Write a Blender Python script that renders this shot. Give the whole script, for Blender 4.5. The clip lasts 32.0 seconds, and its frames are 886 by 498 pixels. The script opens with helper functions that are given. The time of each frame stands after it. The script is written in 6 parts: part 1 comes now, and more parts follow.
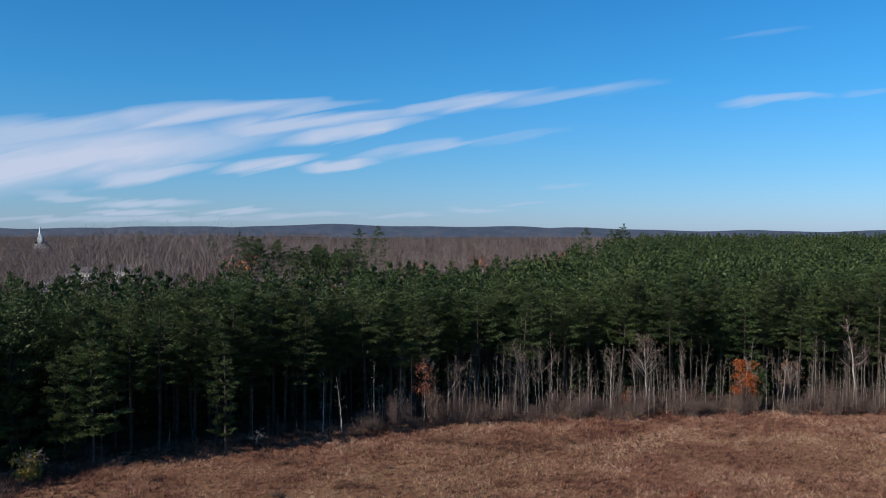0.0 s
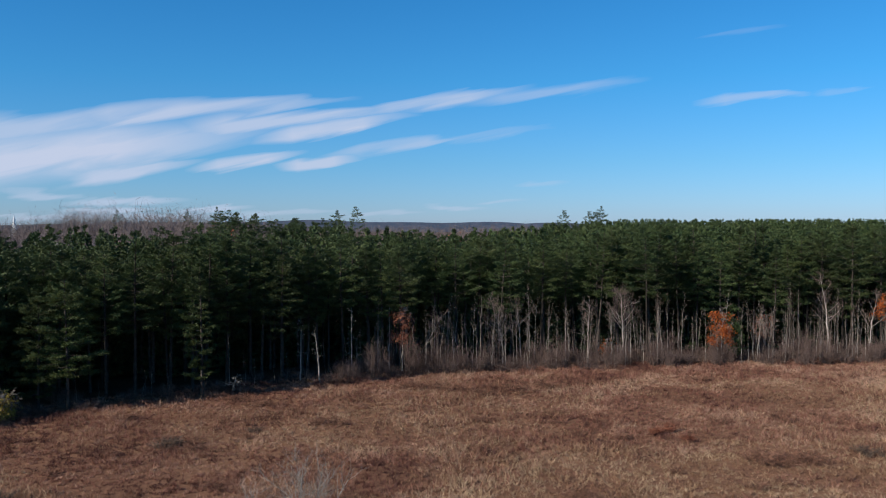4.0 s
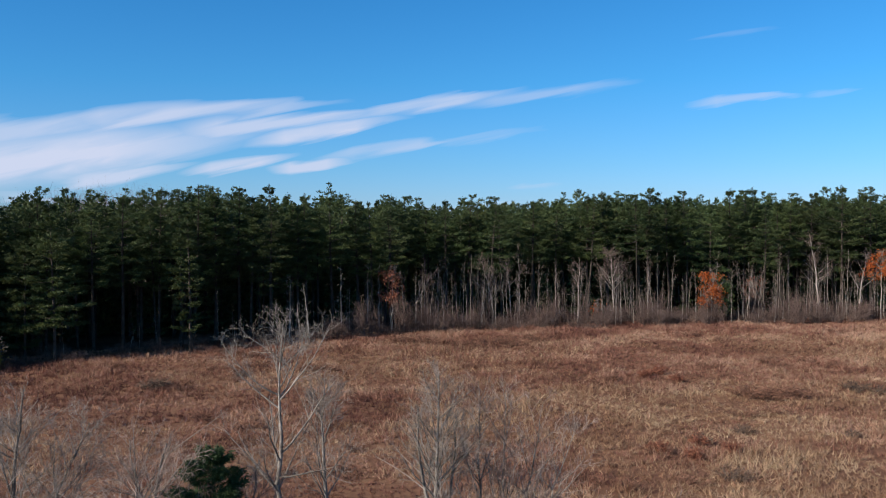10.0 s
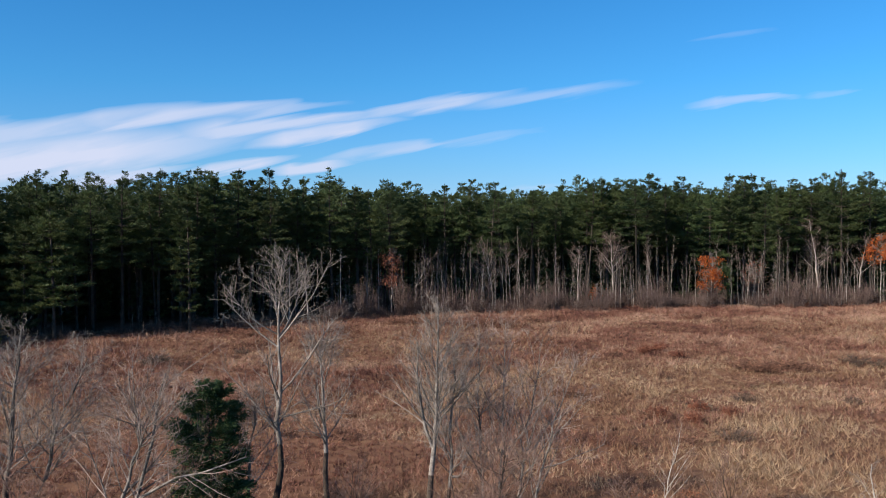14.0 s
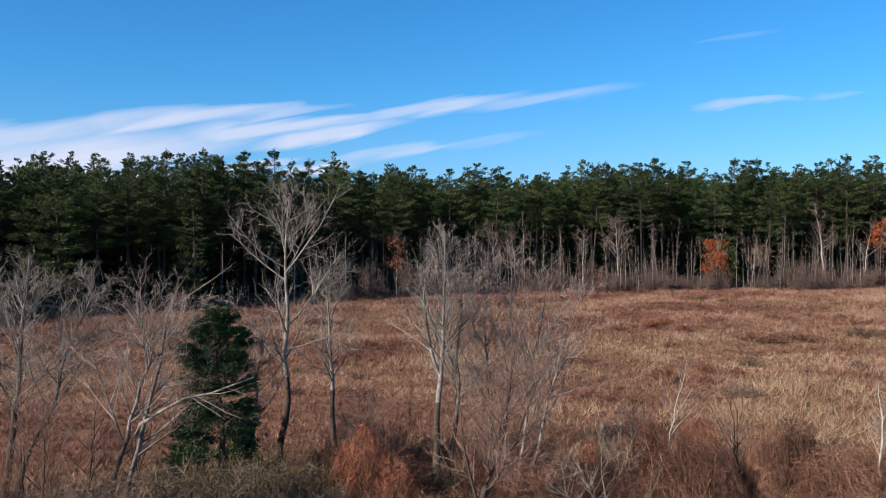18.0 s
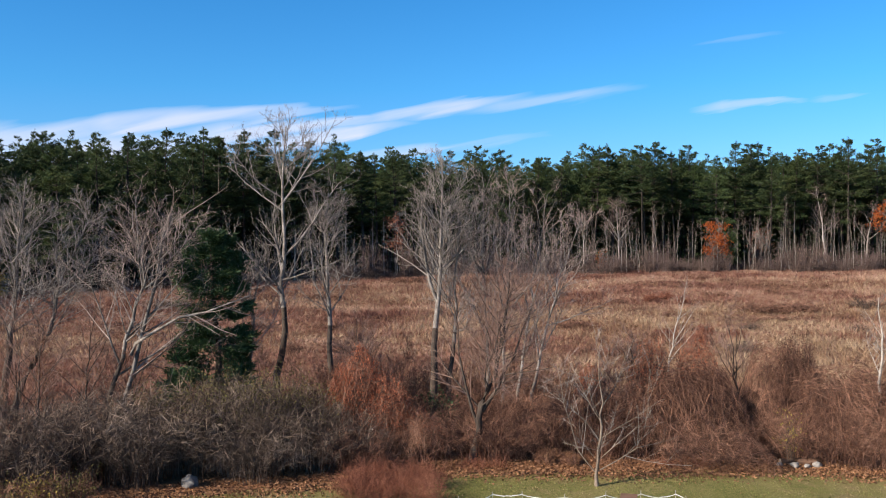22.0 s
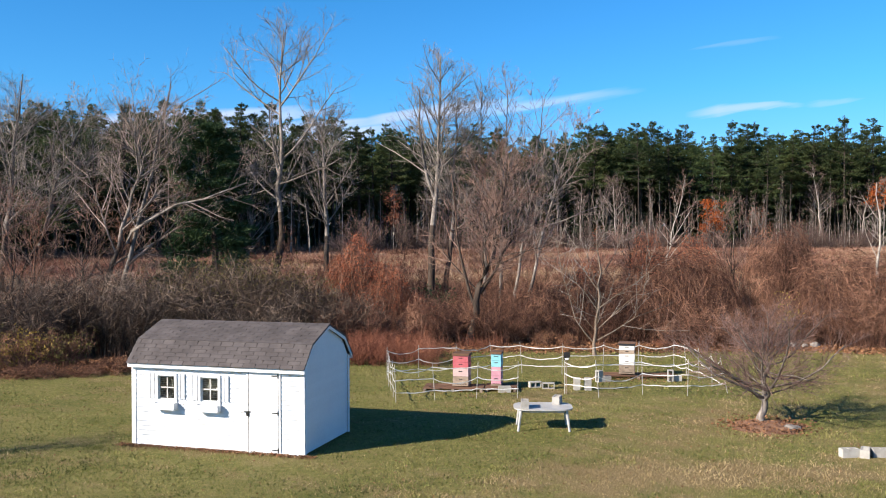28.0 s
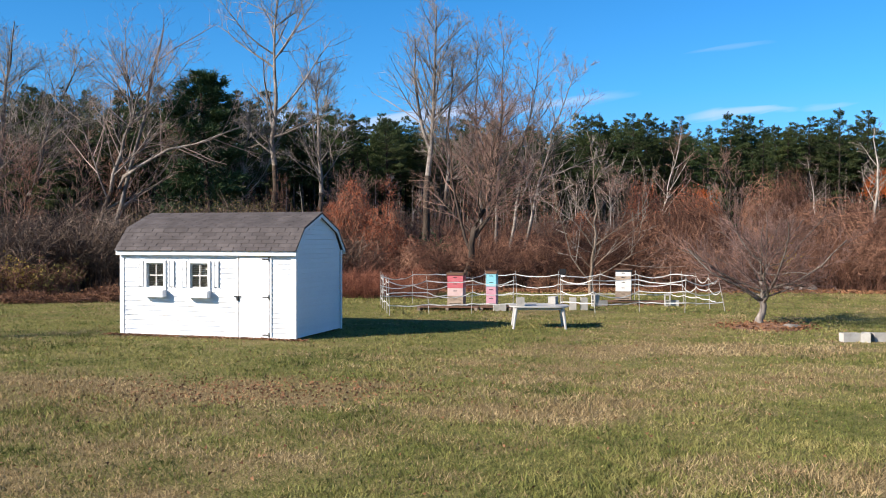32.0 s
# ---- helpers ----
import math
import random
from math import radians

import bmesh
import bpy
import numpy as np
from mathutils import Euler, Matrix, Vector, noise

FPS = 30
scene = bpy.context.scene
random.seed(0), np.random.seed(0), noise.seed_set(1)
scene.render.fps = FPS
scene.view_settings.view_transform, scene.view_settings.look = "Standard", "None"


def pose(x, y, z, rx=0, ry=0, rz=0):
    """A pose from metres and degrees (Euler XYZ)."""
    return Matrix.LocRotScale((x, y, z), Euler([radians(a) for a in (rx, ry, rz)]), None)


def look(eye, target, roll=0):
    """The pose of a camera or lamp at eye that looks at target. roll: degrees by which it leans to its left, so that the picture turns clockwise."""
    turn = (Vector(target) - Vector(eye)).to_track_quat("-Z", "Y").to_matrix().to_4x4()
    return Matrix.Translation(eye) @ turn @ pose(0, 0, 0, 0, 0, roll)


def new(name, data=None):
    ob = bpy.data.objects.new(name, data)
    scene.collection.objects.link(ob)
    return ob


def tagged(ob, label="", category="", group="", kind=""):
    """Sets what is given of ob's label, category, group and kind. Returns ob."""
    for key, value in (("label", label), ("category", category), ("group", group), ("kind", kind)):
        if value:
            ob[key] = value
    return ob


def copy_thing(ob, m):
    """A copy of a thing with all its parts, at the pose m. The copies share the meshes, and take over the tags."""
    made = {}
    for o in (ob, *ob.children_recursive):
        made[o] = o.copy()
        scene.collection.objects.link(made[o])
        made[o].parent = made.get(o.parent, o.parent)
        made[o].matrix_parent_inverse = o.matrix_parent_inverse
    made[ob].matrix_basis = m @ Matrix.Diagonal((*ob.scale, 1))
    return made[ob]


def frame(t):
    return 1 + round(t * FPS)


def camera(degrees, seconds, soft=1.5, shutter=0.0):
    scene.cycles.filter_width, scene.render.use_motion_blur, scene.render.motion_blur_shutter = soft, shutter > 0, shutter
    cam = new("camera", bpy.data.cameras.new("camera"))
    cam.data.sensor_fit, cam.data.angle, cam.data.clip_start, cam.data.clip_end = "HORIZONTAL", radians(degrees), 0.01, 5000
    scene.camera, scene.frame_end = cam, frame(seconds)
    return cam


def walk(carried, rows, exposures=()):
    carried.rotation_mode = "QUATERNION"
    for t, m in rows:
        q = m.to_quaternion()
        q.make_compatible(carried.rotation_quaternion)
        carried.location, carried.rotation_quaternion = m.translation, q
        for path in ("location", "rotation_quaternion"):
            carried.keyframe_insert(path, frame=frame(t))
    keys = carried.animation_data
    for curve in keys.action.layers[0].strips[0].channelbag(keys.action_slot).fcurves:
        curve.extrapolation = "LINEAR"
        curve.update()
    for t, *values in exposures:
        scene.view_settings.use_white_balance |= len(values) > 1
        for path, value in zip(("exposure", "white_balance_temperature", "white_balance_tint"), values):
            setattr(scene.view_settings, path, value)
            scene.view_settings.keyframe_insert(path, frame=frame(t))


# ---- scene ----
cam = camera(52.9, 32.0, soft=1.05)
METRES, EYE, TILT, LEAN, TURN = 37.4, 39.3, -1.3, 0.0, 0.0
ROWS = [
    (0.0, 0.0, 0.0, 0.0, 0.0, 0.0, -0.0),
    (0.5, -0.0001, 0.0015, -0.0402, -0.18, 0.02, 0.03),
    (1.0, 0.0001, 0.0029, -0.0737, -0.35, 0.03, 0.03),
    (1.5, 0.001, 0.0001, -0.1052, -0.53, 0.0, 0.05),
    (2.0, 0.0018, -0.001, -0.1397, -0.73, -0.05, 0.11),
    (2.5, 0.0016, -0.0019, -0.1679, -0.91, -0.09, 0.08),
    (3.0, 0.0025, -0.0014, -0.1979, -1.08, -0.11, 0.14),
    (3.5, 0.0034, -0.0009, -0.2231, -1.23, -0.13, 0.15),
    (5.5, 0.0196, 0.0026, -0.3079, -1.65, -0.2, 0.15),
    (6.0, 0.0202, 0.0021, -0.3312, -1.71, -0.17, 0.21),
    (6.5, 0.0191, 0.0014, -0.3519, -1.76, -0.17, 0.23),
    (7.0, 0.018, 0.0007, -0.3715, -1.8, -0.18, 0.25),
    (7.5, 0.0176, 0.0018, -0.3879, -1.83, -0.16, 0.27),
    (8.0, 0.0218, 0.0033, -0.4076, -1.79, -0.09, 0.29),
    (8.5, 0.0213, 0.0035, -0.4258, -1.82, -0.1, 0.3),
    (9.0, 0.0215, 0.0055, -0.4413, -1.83, -0.08, 0.3),
    (9.5, 0.0228, 0.008, -0.4583, -1.81, -0.03, 0.32),
    (10.0, 0.0236, 0.0096, -0.471, -1.81, -0.0, 0.33),
    (10.5, 0.0217, 0.0105, -0.4832, -1.84, 0.01, 0.36),
    (11.0, 0.021, 0.0107, -0.4957, -1.86, 0.05, 0.37),
    (11.5, 0.0224, 0.0102, -0.5074, -1.86, 0.05, 0.36),
    (12.0, 0.0238, 0.0109, -0.5209, -1.88, 0.07, 0.38),
    (12.5, 0.0243, 0.0113, -0.5323, -1.89, 0.06, 0.38),
    (13.0, 0.0221, 0.0111, -0.5444, -1.9, 0.06, 0.39),
    (13.5, 0.0234, 0.0117, -0.5544, -1.87, 0.08, 0.4),
    (15.5, 0.0218, 0.0082, -0.6022, -1.77, 0.12, 0.36),
    (16.0, 0.0204, 0.0074, -0.6151, -1.73, 0.17, 0.4),
    (16.5, 0.0203, 0.008, -0.6266, -1.68, 0.19, 0.4),
    (17.0, 0.0204, 0.0079, -0.6413, -1.64, 0.23, 0.41),
    (17.5, 0.0201, 0.0093, -0.6541, -1.6, 0.24, 0.42),
    (18.0, 0.0192, 0.0098, -0.6685, -1.56, 0.24, 0.44),
    (18.5, 0.0188, 0.0107, -0.6813, -1.52, 0.27, 0.43),
    (19.0, 0.0188, 0.0106, -0.6931, -1.49, 0.28, 0.43),
    (19.5, 0.0196, 0.0113, -0.7069, -1.47, 0.26, 0.43),
    (20.0, 0.0217, 0.0122, -0.7194, -1.45, 0.27, 0.42),
    (20.5, 0.0235, 0.0132, -0.7339, -1.43, 0.28, 0.41),
    (21.0, 0.0238, 0.0149, -0.7471, -1.43, 0.3, 0.4),
    (21.5, 0.0236, 0.0162, -0.7603, -1.44, 0.33, 0.4),
    (22.0, 0.0243, 0.0164, -0.7749, -1.46, 0.35, 0.39),
    (22.5, 0.0245, 0.0168, -0.7863, -1.48, 0.37, 0.39),
    (23.0, 0.0251, 0.0195, -0.8001, -1.5, 0.42, 0.39),
    (23.5, 0.0254, 0.0211, -0.8133, -1.54, 0.44, 0.38),
    (24.0, 0.0261, 0.0239, -0.824, -1.59, 0.46, 0.33),
    (24.5, 0.0257, 0.0223, -0.8358, -1.65, 0.47, 0.32),
    (25.0, 0.0251, 0.021, -0.8447, -1.7, 0.47, 0.31),
    (25.5, 0.0258, 0.0193, -0.8553, -1.73, 0.45, 0.29),
    (27.5, 0.0243, 0.0191, -0.908, -1.72, 0.53, 0.24),
    (28.0, 0.0217, 0.0203, -0.921, -1.71, 0.55, 0.19),
    (28.5, 0.021, 0.0224, -0.9324, -1.69, 0.56, 0.16),
    (29.0, 0.0223, 0.0256, -0.9435, -1.68, 0.62, 0.13),
    (29.5, 0.0235, 0.0287, -0.9564, -1.67, 0.64, 0.11),
    (30.0, 0.0245, 0.0308, -0.9656, -1.68, 0.67, 0.08),
    (30.5, 0.0234, 0.0317, -0.9701, -1.73, 0.68, 0.08),
    (31.0, 0.0217, 0.0316, -0.9751, -1.8, 0.68, 0.08),
    (31.5, 0.0217, 0.0311, -0.9842, -1.9, 0.69, 0.05),
    (32.0, 0.0223, 0.0305, -0.9918, -2.02, 0.71, -0.02),
]
walk(cam, [(t, pose(0, 0, EYE, TILT, LEAN, TURN) @ pose(METRES * x, METRES * y, METRES * z, 90 + pitch, roll, yaw)) for t, x, y, z, yaw, pitch, roll in ROWS],
     exposures=((0.0, 0.33, 6500, 10), (6.0, 0.38, 6560, 11), (11.0, 0.54, 6700, 13), (19.0, 0.71, 6800, 14), (25.0, 0.92, 6850, 14), (29.0, 0.96, 6850, 14), (32.0, 0.87, 6800, 14)))

# ---- light ----
SUN_AZ, SUN_EL = 243.0, 27.5          # clockwise from +y, above the horizon
world = bpy.data.worlds.new("sky")
scene.world = world
world.use_nodes = True
wt = world.node_tree
wt.nodes.clear()


def wn(kind, **kw):
    nd = wt.nodes.new(kind)
    for k, v in kw.items():
        setattr(nd, k, v)
    return nd


def wm(op, a, b=None, c=None, clamp=False):
    nd = wn("ShaderNodeMath", operation=op, use_clamp=clamp)
    for i, v in enumerate((a, b, c)):
        if v is None:
            continue
        if isinstance(v, (int, float)):
            nd.inputs[i].default_value = v
        else:
            wt.links.new(v, nd.inputs[i])
    return nd.outputs[0]


sky = wn("ShaderNodeTexSky", sky_type="NISHITA", sun_disc=False)
sky.sun_elevation, sky.sun_rotation = radians(SUN_EL), radians(SUN_AZ)
sky.altitude, sky.air_density, sky.dust_density, sky.ozone_density = 100, 1.0, 0.2, 1.6
hsv = wn("ShaderNodeMix", data_type="RGBA", blend_type="MULTIPLY")
hsv.inputs["Factor"].default_value = 1.0
wt.links.new(sky.outputs[0], hsv.inputs["A"])
tc = wn("ShaderNodeTexCoord")
sep = wn("ShaderNodeSeparateXYZ")
wt.links.new(tc.outputs["Generated"], sep.inputs[0])
clear = wn("ShaderNodeValToRGB")            # clear autumn air: pale at the horizon, deep blue above
el = clear.color_ramp.elements
el[0].position, el[0].color = 0.0, (0.54, 0.82, 1.6, 1)
el[1].position, el[1].color = 0.3, (0.165, 0.86, 1.45, 1)
el.new(0.07).color = (0.38, 0.84, 1.45, 1)
el.new(0.16).color = (0.235, 0.88, 1.46, 1)
el.new(0.6).color = (0.15, 0.58, 0.98, 1)
el.new(1.0).color = (0.11, 0.4, 0.7, 1)
wt.links.new(sep.outputs[2], clear.inputs[0])
wt.links.new(clear.outputs[0], hsv.inputs["B"])
ahead = wm("MAXIMUM", sep.outputs[1], 0.05)
cu = wm("DIVIDE", sep.outputs[0], ahead)
cv = wm("DIVIDE", sep.outputs[2], ahead)
comb = wn("ShaderNodeCombineXYZ")
wt.links.new(wm("MULTIPLY_ADD", cu, 7.0, wm("MULTIPLY", cv, -12.0)), comb.inputs[0])
wt.links.new(wm("MULTIPLY_ADD", cv, 40.0, wm("MULTIPLY", cu, -8.0)), comb.inputs[1])
wisp = wn("ShaderNodeTexNoise")
wisp.inputs["Scale"].default_value, wisp.inputs["Detail"].default_value = 1.0, 6
wisp.inputs["Distortion"].default_value = 0.5
wt.links.new(comb.outputs[0], wisp.inputs["Vector"])
wob = wm("SUBTRACT", wisp.outputs[0], 0.5)
wv = wm("MULTIPLY_ADD", wob, 0.03, cv)


def streak(u0, v0, u1, v1, w0, w1, op):
    """A long soft cloud in tangents of the sky's angles, from end to end, with its half widths."""
    ln = math.hypot(u1 - u0, v1 - v0)
    du, dv = (u1 - u0) / ln, (v1 - v0) / ln
    s = wm("ADD", wm("MULTIPLY", cu, du / ln), wm("MULTIPLY_ADD", wv, dv / ln, -(u0 * du + v0 * dv) / ln))
    q = wm("ADD", wm("MULTIPLY", cu, -dv), wm("MULTIPLY_ADD", wv, du, u0 * dv - v0 * du))
    e0 = wm("MULTIPLY_ADD", s, 3.2, 0.25, clamp=True)
    e1 = wm("MULTIPLY_ADD", s, -2.6, 2.75, clamp=True)
    ends = wm("MULTIPLY", e0, e1)
    w = wm("MULTIPLY", wm("MAXIMUM", wm("MULTIPLY_ADD", s, w1 - w0, w0), 0.002), wm("MULTIPLY_ADD", ends, 0.7, 0.3))
    across = wm("SUBTRACT", 1.0, wm("DIVIDE", wm("ABSOLUTE", q), w), clamp=True)
    across = wm("SMOOTH_MIN", wm("MULTIPLY", across, 1.6), 1.0, 0.4)
    return wm("MULTIPLY", wm("MULTIPLY", across, ends), op)


def sk(x0, y0, x1, y1, w0, w1, op):
    a = lambda x: (x - 784) / 1575 + 0.033
    b = lambda y: (407 - y) / 1575
    return streak(a(x0), b(y0), a(x1), b(y1), w0 / 1575, w1 / 1575, op)


clouds = None
for args in ((-420, 345, 500, 232, 84, 40, 1.0), (60, 226, 600, 180, 32, 12, 0.85), (-400, 275, 420, 200, 46, 26, 0.7),
             (280, 238, 740, 196, 26, 12, 0.8), (440, 256, 720, 212, 20, 13, 1.0), (600, 214, 920, 160, 18, 15, 0.7),
             (800, 192, 1125, 146, 16, 15, 0.4), (480, 298, 625, 283, 12, 9, 0.85), (560, 282, 830, 246, 12, 9, 0.55),
             (740, 258, 960, 232, 11, 9, 0.24), (330, 308, 525, 275, 15, 10, 0.9), (100, 326, 350, 292, 20, 12, 0.85),
             (1225, 190, 1420, 169, 11, 7, 0.6), (1225, 79, 1380, 58, 8, 7, 0.2), (1430, 169, 1535, 158, 8, 6, 0.2),
             (-30, 349, 150, 353, 9, 7, 0.5), (110, 366, 320, 361, 9, 9, 0.7), (90, 382, 280, 378, 7, 7, 0.7),
             (300, 380, 435, 374, 8, 8, 0.65), (-160, 394, 480, 390, 7, 8, 0.5), (390, 387, 600, 383, 7, 6, 0.45),
             (600, 388, 735, 383, 6, 6, 0.4), (740, 372, 850, 381, 7, 6, 0.4), (830, 368, 920, 366, 5, 5, 0.35), (900, 334, 995, 330, 7, 6, 0.25)):
    one = sk(*args)
    clouds = one if clouds is None else wm("MAXIMUM", clouds, one)
fray = wm("MULTIPLY_ADD", wob, 2.1, 0.93, clamp=True)
clouds = wm("MULTIPLY", wm("MULTIPLY", clouds, fray, clamp=True), wm("GREATER_THAN", sep.outputs[1], 0.06))
mixc = wn("ShaderNodeMix", data_type="RGBA")
wt.links.new(clouds, mixc.inputs["Factor"])
wt.links.new(hsv.outputs["Result"], mixc.inputs["A"])
mixc.inputs["B"].default_value = (6.0, 6.9, 8.9, 1)
bg = wn("ShaderNodeBackground")
bg.inputs["Strength"].default_value = 0.07
wt.links.new(mixc.outputs["Result"], bg.inputs["Color"])
out = wn("ShaderNodeOutputWorld")
wt.links.new(bg.outputs[0], out.inputs["Surface"])

sun = new("sun", bpy.data.lights.new("sun", "SUN"))
sun.data.energy, sun.data.angle, sun.data.color = 5.0, radians(0.53), (1.0, 0.93, 0.82)
a = radians(SUN_AZ)
to_sun = Vector((math.sin(a) * math.cos(radians(SUN_EL)), math.cos(a) * math.cos(radians(SUN_EL)), math.sin(radians(SUN_EL))))
sun.matrix_world = look(to_sun * 100, (0, 0, 0))

# ---- materials ----


def surf(name, cols, scale=2.0, fine=30.0, rough=0.85, bump=0.3, rnd="", rv=0.25, rh=0.0, metal=0.0, trans=0.0, stretch=(1, 1, 1), local=False, dist=0.01, span=(0.32, 0.68)):
    """A matt surface whose colour runs through cols by coarse and fine noise, with bump and a shift from piece to piece."""
    m = bpy.data.materials.new(name)
    m.use_nodes = True
    t = m.node_tree
    N, L = t.nodes, t.links
    p = N["Principled BSDF"]
    if local:
        src = N.new("ShaderNodeTexCoord").outputs["Object"]
    else:
        src = N.new("ShaderNodeNewGeometry").outputs["Position"]
    mp = N.new("ShaderNodeMapping")
    mp.inputs["Scale"].default_value = stretch
    L.new(src, mp.inputs["Vector"])
    n1 = N.new("ShaderNodeTexNoise")
    n1.inputs["Scale"].default_value, n1.inputs["Detail"].default_value = scale, 4
    n2 = N.new("ShaderNodeTexNoise")
    n2.inputs["Scale"].default_value, n2.inputs["Detail"].default_value = fine, 5
    for n in (n1, n2):
        L.new(mp.outputs[0], n.inputs["Vector"])
    mx = N.new("ShaderNodeMath")
    mx.operation = "MULTIPLY_ADD"
    L.new(n2.outputs[0], mx.inputs[0])
    mx.inputs[1].default_value = 0.45
    half = N.new("ShaderNodeMath")
    half.operation = "MULTIPLY"
    half.inputs[1].default_value = 0.55
    L.new(n1.outputs[0], half.inputs[0])
    L.new(half.outputs[0], mx.inputs[2])
    r = N.new("ShaderNodeValToRGB")
    e = r.color_ramp.elements
    k = len(cols)
    lo, hi = span
    e[0].position, e[0].color = lo, (*cols[0], 1)
    e[1].position, e[1].color = hi, (*cols[-1], 1)
    for i in range(1, k - 1):
        el = e.new(lo + (hi - lo) * i / (k - 1))
        el.color = (*cols[i], 1)
    L.new(mx.outputs[0], r.inputs[0])
    col = r.outputs[0]
    if rnd:
        rr = N.new("ShaderNodeObjectInfo").outputs["Random"] if rnd == "object" else N.new("ShaderNodeNewGeometry").outputs["Random Per Island"]
        hs = N.new("ShaderNodeHueSaturation")
        v = N.new("ShaderNodeMapRange")
        v.inputs["To Min"].default_value, v.inputs["To Max"].default_value = 1 - rv, 1 + rv
        L.new(rr, v.inputs[0])
        L.new(v.outputs[0], hs.inputs["Value"])
        if rh:
            h = N.new("ShaderNodeMapRange")
            h.inputs["To Min"].default_value, h.inputs["To Max"].default_value = 0.5 - rh, 0.5 + rh
            w = N.new("ShaderNodeMath")
            w.operation = "MULTIPLY"
            w.inputs[1].default_value = 7.31
            f = N.new("ShaderNodeMath")
            f.operation = "FRACT"
            L.new(rr, w.inputs[0]), L.new(w.outputs[0], f.inputs[0]), L.new(f.outputs[0], h.inputs[0])
            L.new(h.outputs[0], hs.inputs["Hue"])
        L.new(col, hs.inputs["Color"])
        col = hs.outputs[0]
    L.new(col, p.inputs["Base Color"])
    p.inputs["Roughness"].default_value, p.inputs["Metallic"].default_value = rough, metal
    p.inputs["Specular IOR Level"].default_value = 0.25
    if bump:
        b = N.new("ShaderNodeBump")
        b.inputs["Strength"].default_value, b.inputs["Distance"].default_value = bump, dist
        L.new(n2.outputs[0], b.inputs["Height"])
        L.new(b.outputs[0], p.inputs["Normal"])
    if trans:
        tr = N.new("ShaderNodeBsdfTranslucent")
        L.new(col, tr.inputs["Color"])
        ms = N.new("ShaderNodeMixShader")
        ms.inputs[0].default_value = trans
        L.new(p.outputs[0], ms.inputs[1]), L.new(tr.outputs[0], ms.inputs[2])
        L.new(ms.outputs[0], N["Material Output"].inputs["Surface"])
    return m


M_needle = surf("pine_needles", [(0.02, 0.038, 0.013), (0.046, 0.07, 0.023), (0.098, 0.12, 0.042)], 0.25, 2.5, 0.6, 0, "object", 0.25, 0.012, trans=0.22)
M_needle_far = surf("far_needles", [(0.019, 0.037, 0.012), (0.043, 0.067, 0.022), (0.086, 0.108, 0.038)], 0.06, 1.2, 0.6, 0, "island", 0.35, 0.012, trans=0.1)
M_cedar = surf("evergreen_leaves", [(0.022, 0.046, 0.018), (0.046, 0.084, 0.033), (0.08, 0.124, 0.044)], 0.6, 5, 0.6, 0, trans=0.15)
M_pinebark = surf("pine_bark", [(0.016, 0.012, 0.01), (0.038, 0.03, 0.024), (0.09, 0.075, 0.062)], 1.5, 12, 0.9, 0.6, "object", 0.35)
# Pine bark again, its colour darkened for the shade inside the wood.
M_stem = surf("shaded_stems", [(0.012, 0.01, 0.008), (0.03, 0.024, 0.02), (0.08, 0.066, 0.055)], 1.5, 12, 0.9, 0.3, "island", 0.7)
M_vine = surf("vine_leaves", [(0.22, 0.06, 0.03), (0.37, 0.115, 0.058), (0.46, 0.18, 0.1)], 0.6, 3, 0.8, 0, "island", 0.35, trans=0.2)
M_greybark = surf("grey_bark", [(0.04, 0.033, 0.028), (0.12, 0.1, 0.085), (0.3, 0.265, 0.235)], 1.2, 14, 0.9, 0.5, "object", 0.2, stretch=(1, 1, 0.3))
M_paletan = surf("tan_bark", [(0.07, 0.052, 0.04), (0.18, 0.138, 0.105), (0.3, 0.24, 0.19)], 1.2, 14, 0.9, 0.4)
M_darkbark = surf("dark_bark", [(0.025, 0.018, 0.014), (0.062, 0.046, 0.036), (0.13, 0.1, 0.08)], 1.2, 14, 0.9, 0.5, stretch=(1, 1, 0.3))
M_birch = surf("pale_bark", [(0.13, 0.11, 0.09), (0.29, 0.255, 0.22), (0.5, 0.46, 0.41)], 1.0, 9, 0.8, 0.3, "object", 0.3, stretch=(1, 1, 2.5))
M_twig = surf("grey_twigs", [(0.135, 0.11, 0.094), (0.33, 0.285, 0.25)], 0.8, 6, 0.85, 0, "island", 0.4)
M_poplar = surf("brownish_twigs", [(0.15, 0.11, 0.094), (0.37, 0.29, 0.25)], 0.8, 6, 0.85, 0, "island", 0.4)
M_palelimb = surf("pale_limb_bark", [(0.06, 0.05, 0.043), (0.165, 0.142, 0.124), (0.36, 0.322, 0.288)], 1.6, 12, 0.9, 0.4, "object", 0.2)
M_twigred = surf("reddish_twigs", [(0.14, 0.082, 0.064), (0.29, 0.185, 0.145)], 0.8, 6, 0.85, 0, "island", 0.3)
M_edgetwig = surf("edge_twigs", [(0.11, 0.075, 0.063), (0.22, 0.165, 0.14)], 0.8, 6, 0.85, 0, "island", 0.4)
M_appletwig = surf("brown_twigs", [(0.085, 0.05, 0.042), (0.26, 0.165, 0.14)], 0.8, 6, 0.85, 0, "island", 0.4)
M_brushgrey = surf("grey_brush", [(0.04, 0.028, 0.022), (0.105, 0.074, 0.056), (0.25, 0.19, 0.15)], 0.5, 4, 0.9, 0, "island", 0.6)
M_brushbrown = surf("brown_brush", [(0.055, 0.027, 0.019), (0.16, 0.08, 0.053), (0.33, 0.18, 0.12)], 0.4, 3, 0.9, 0, "island", 0.6)
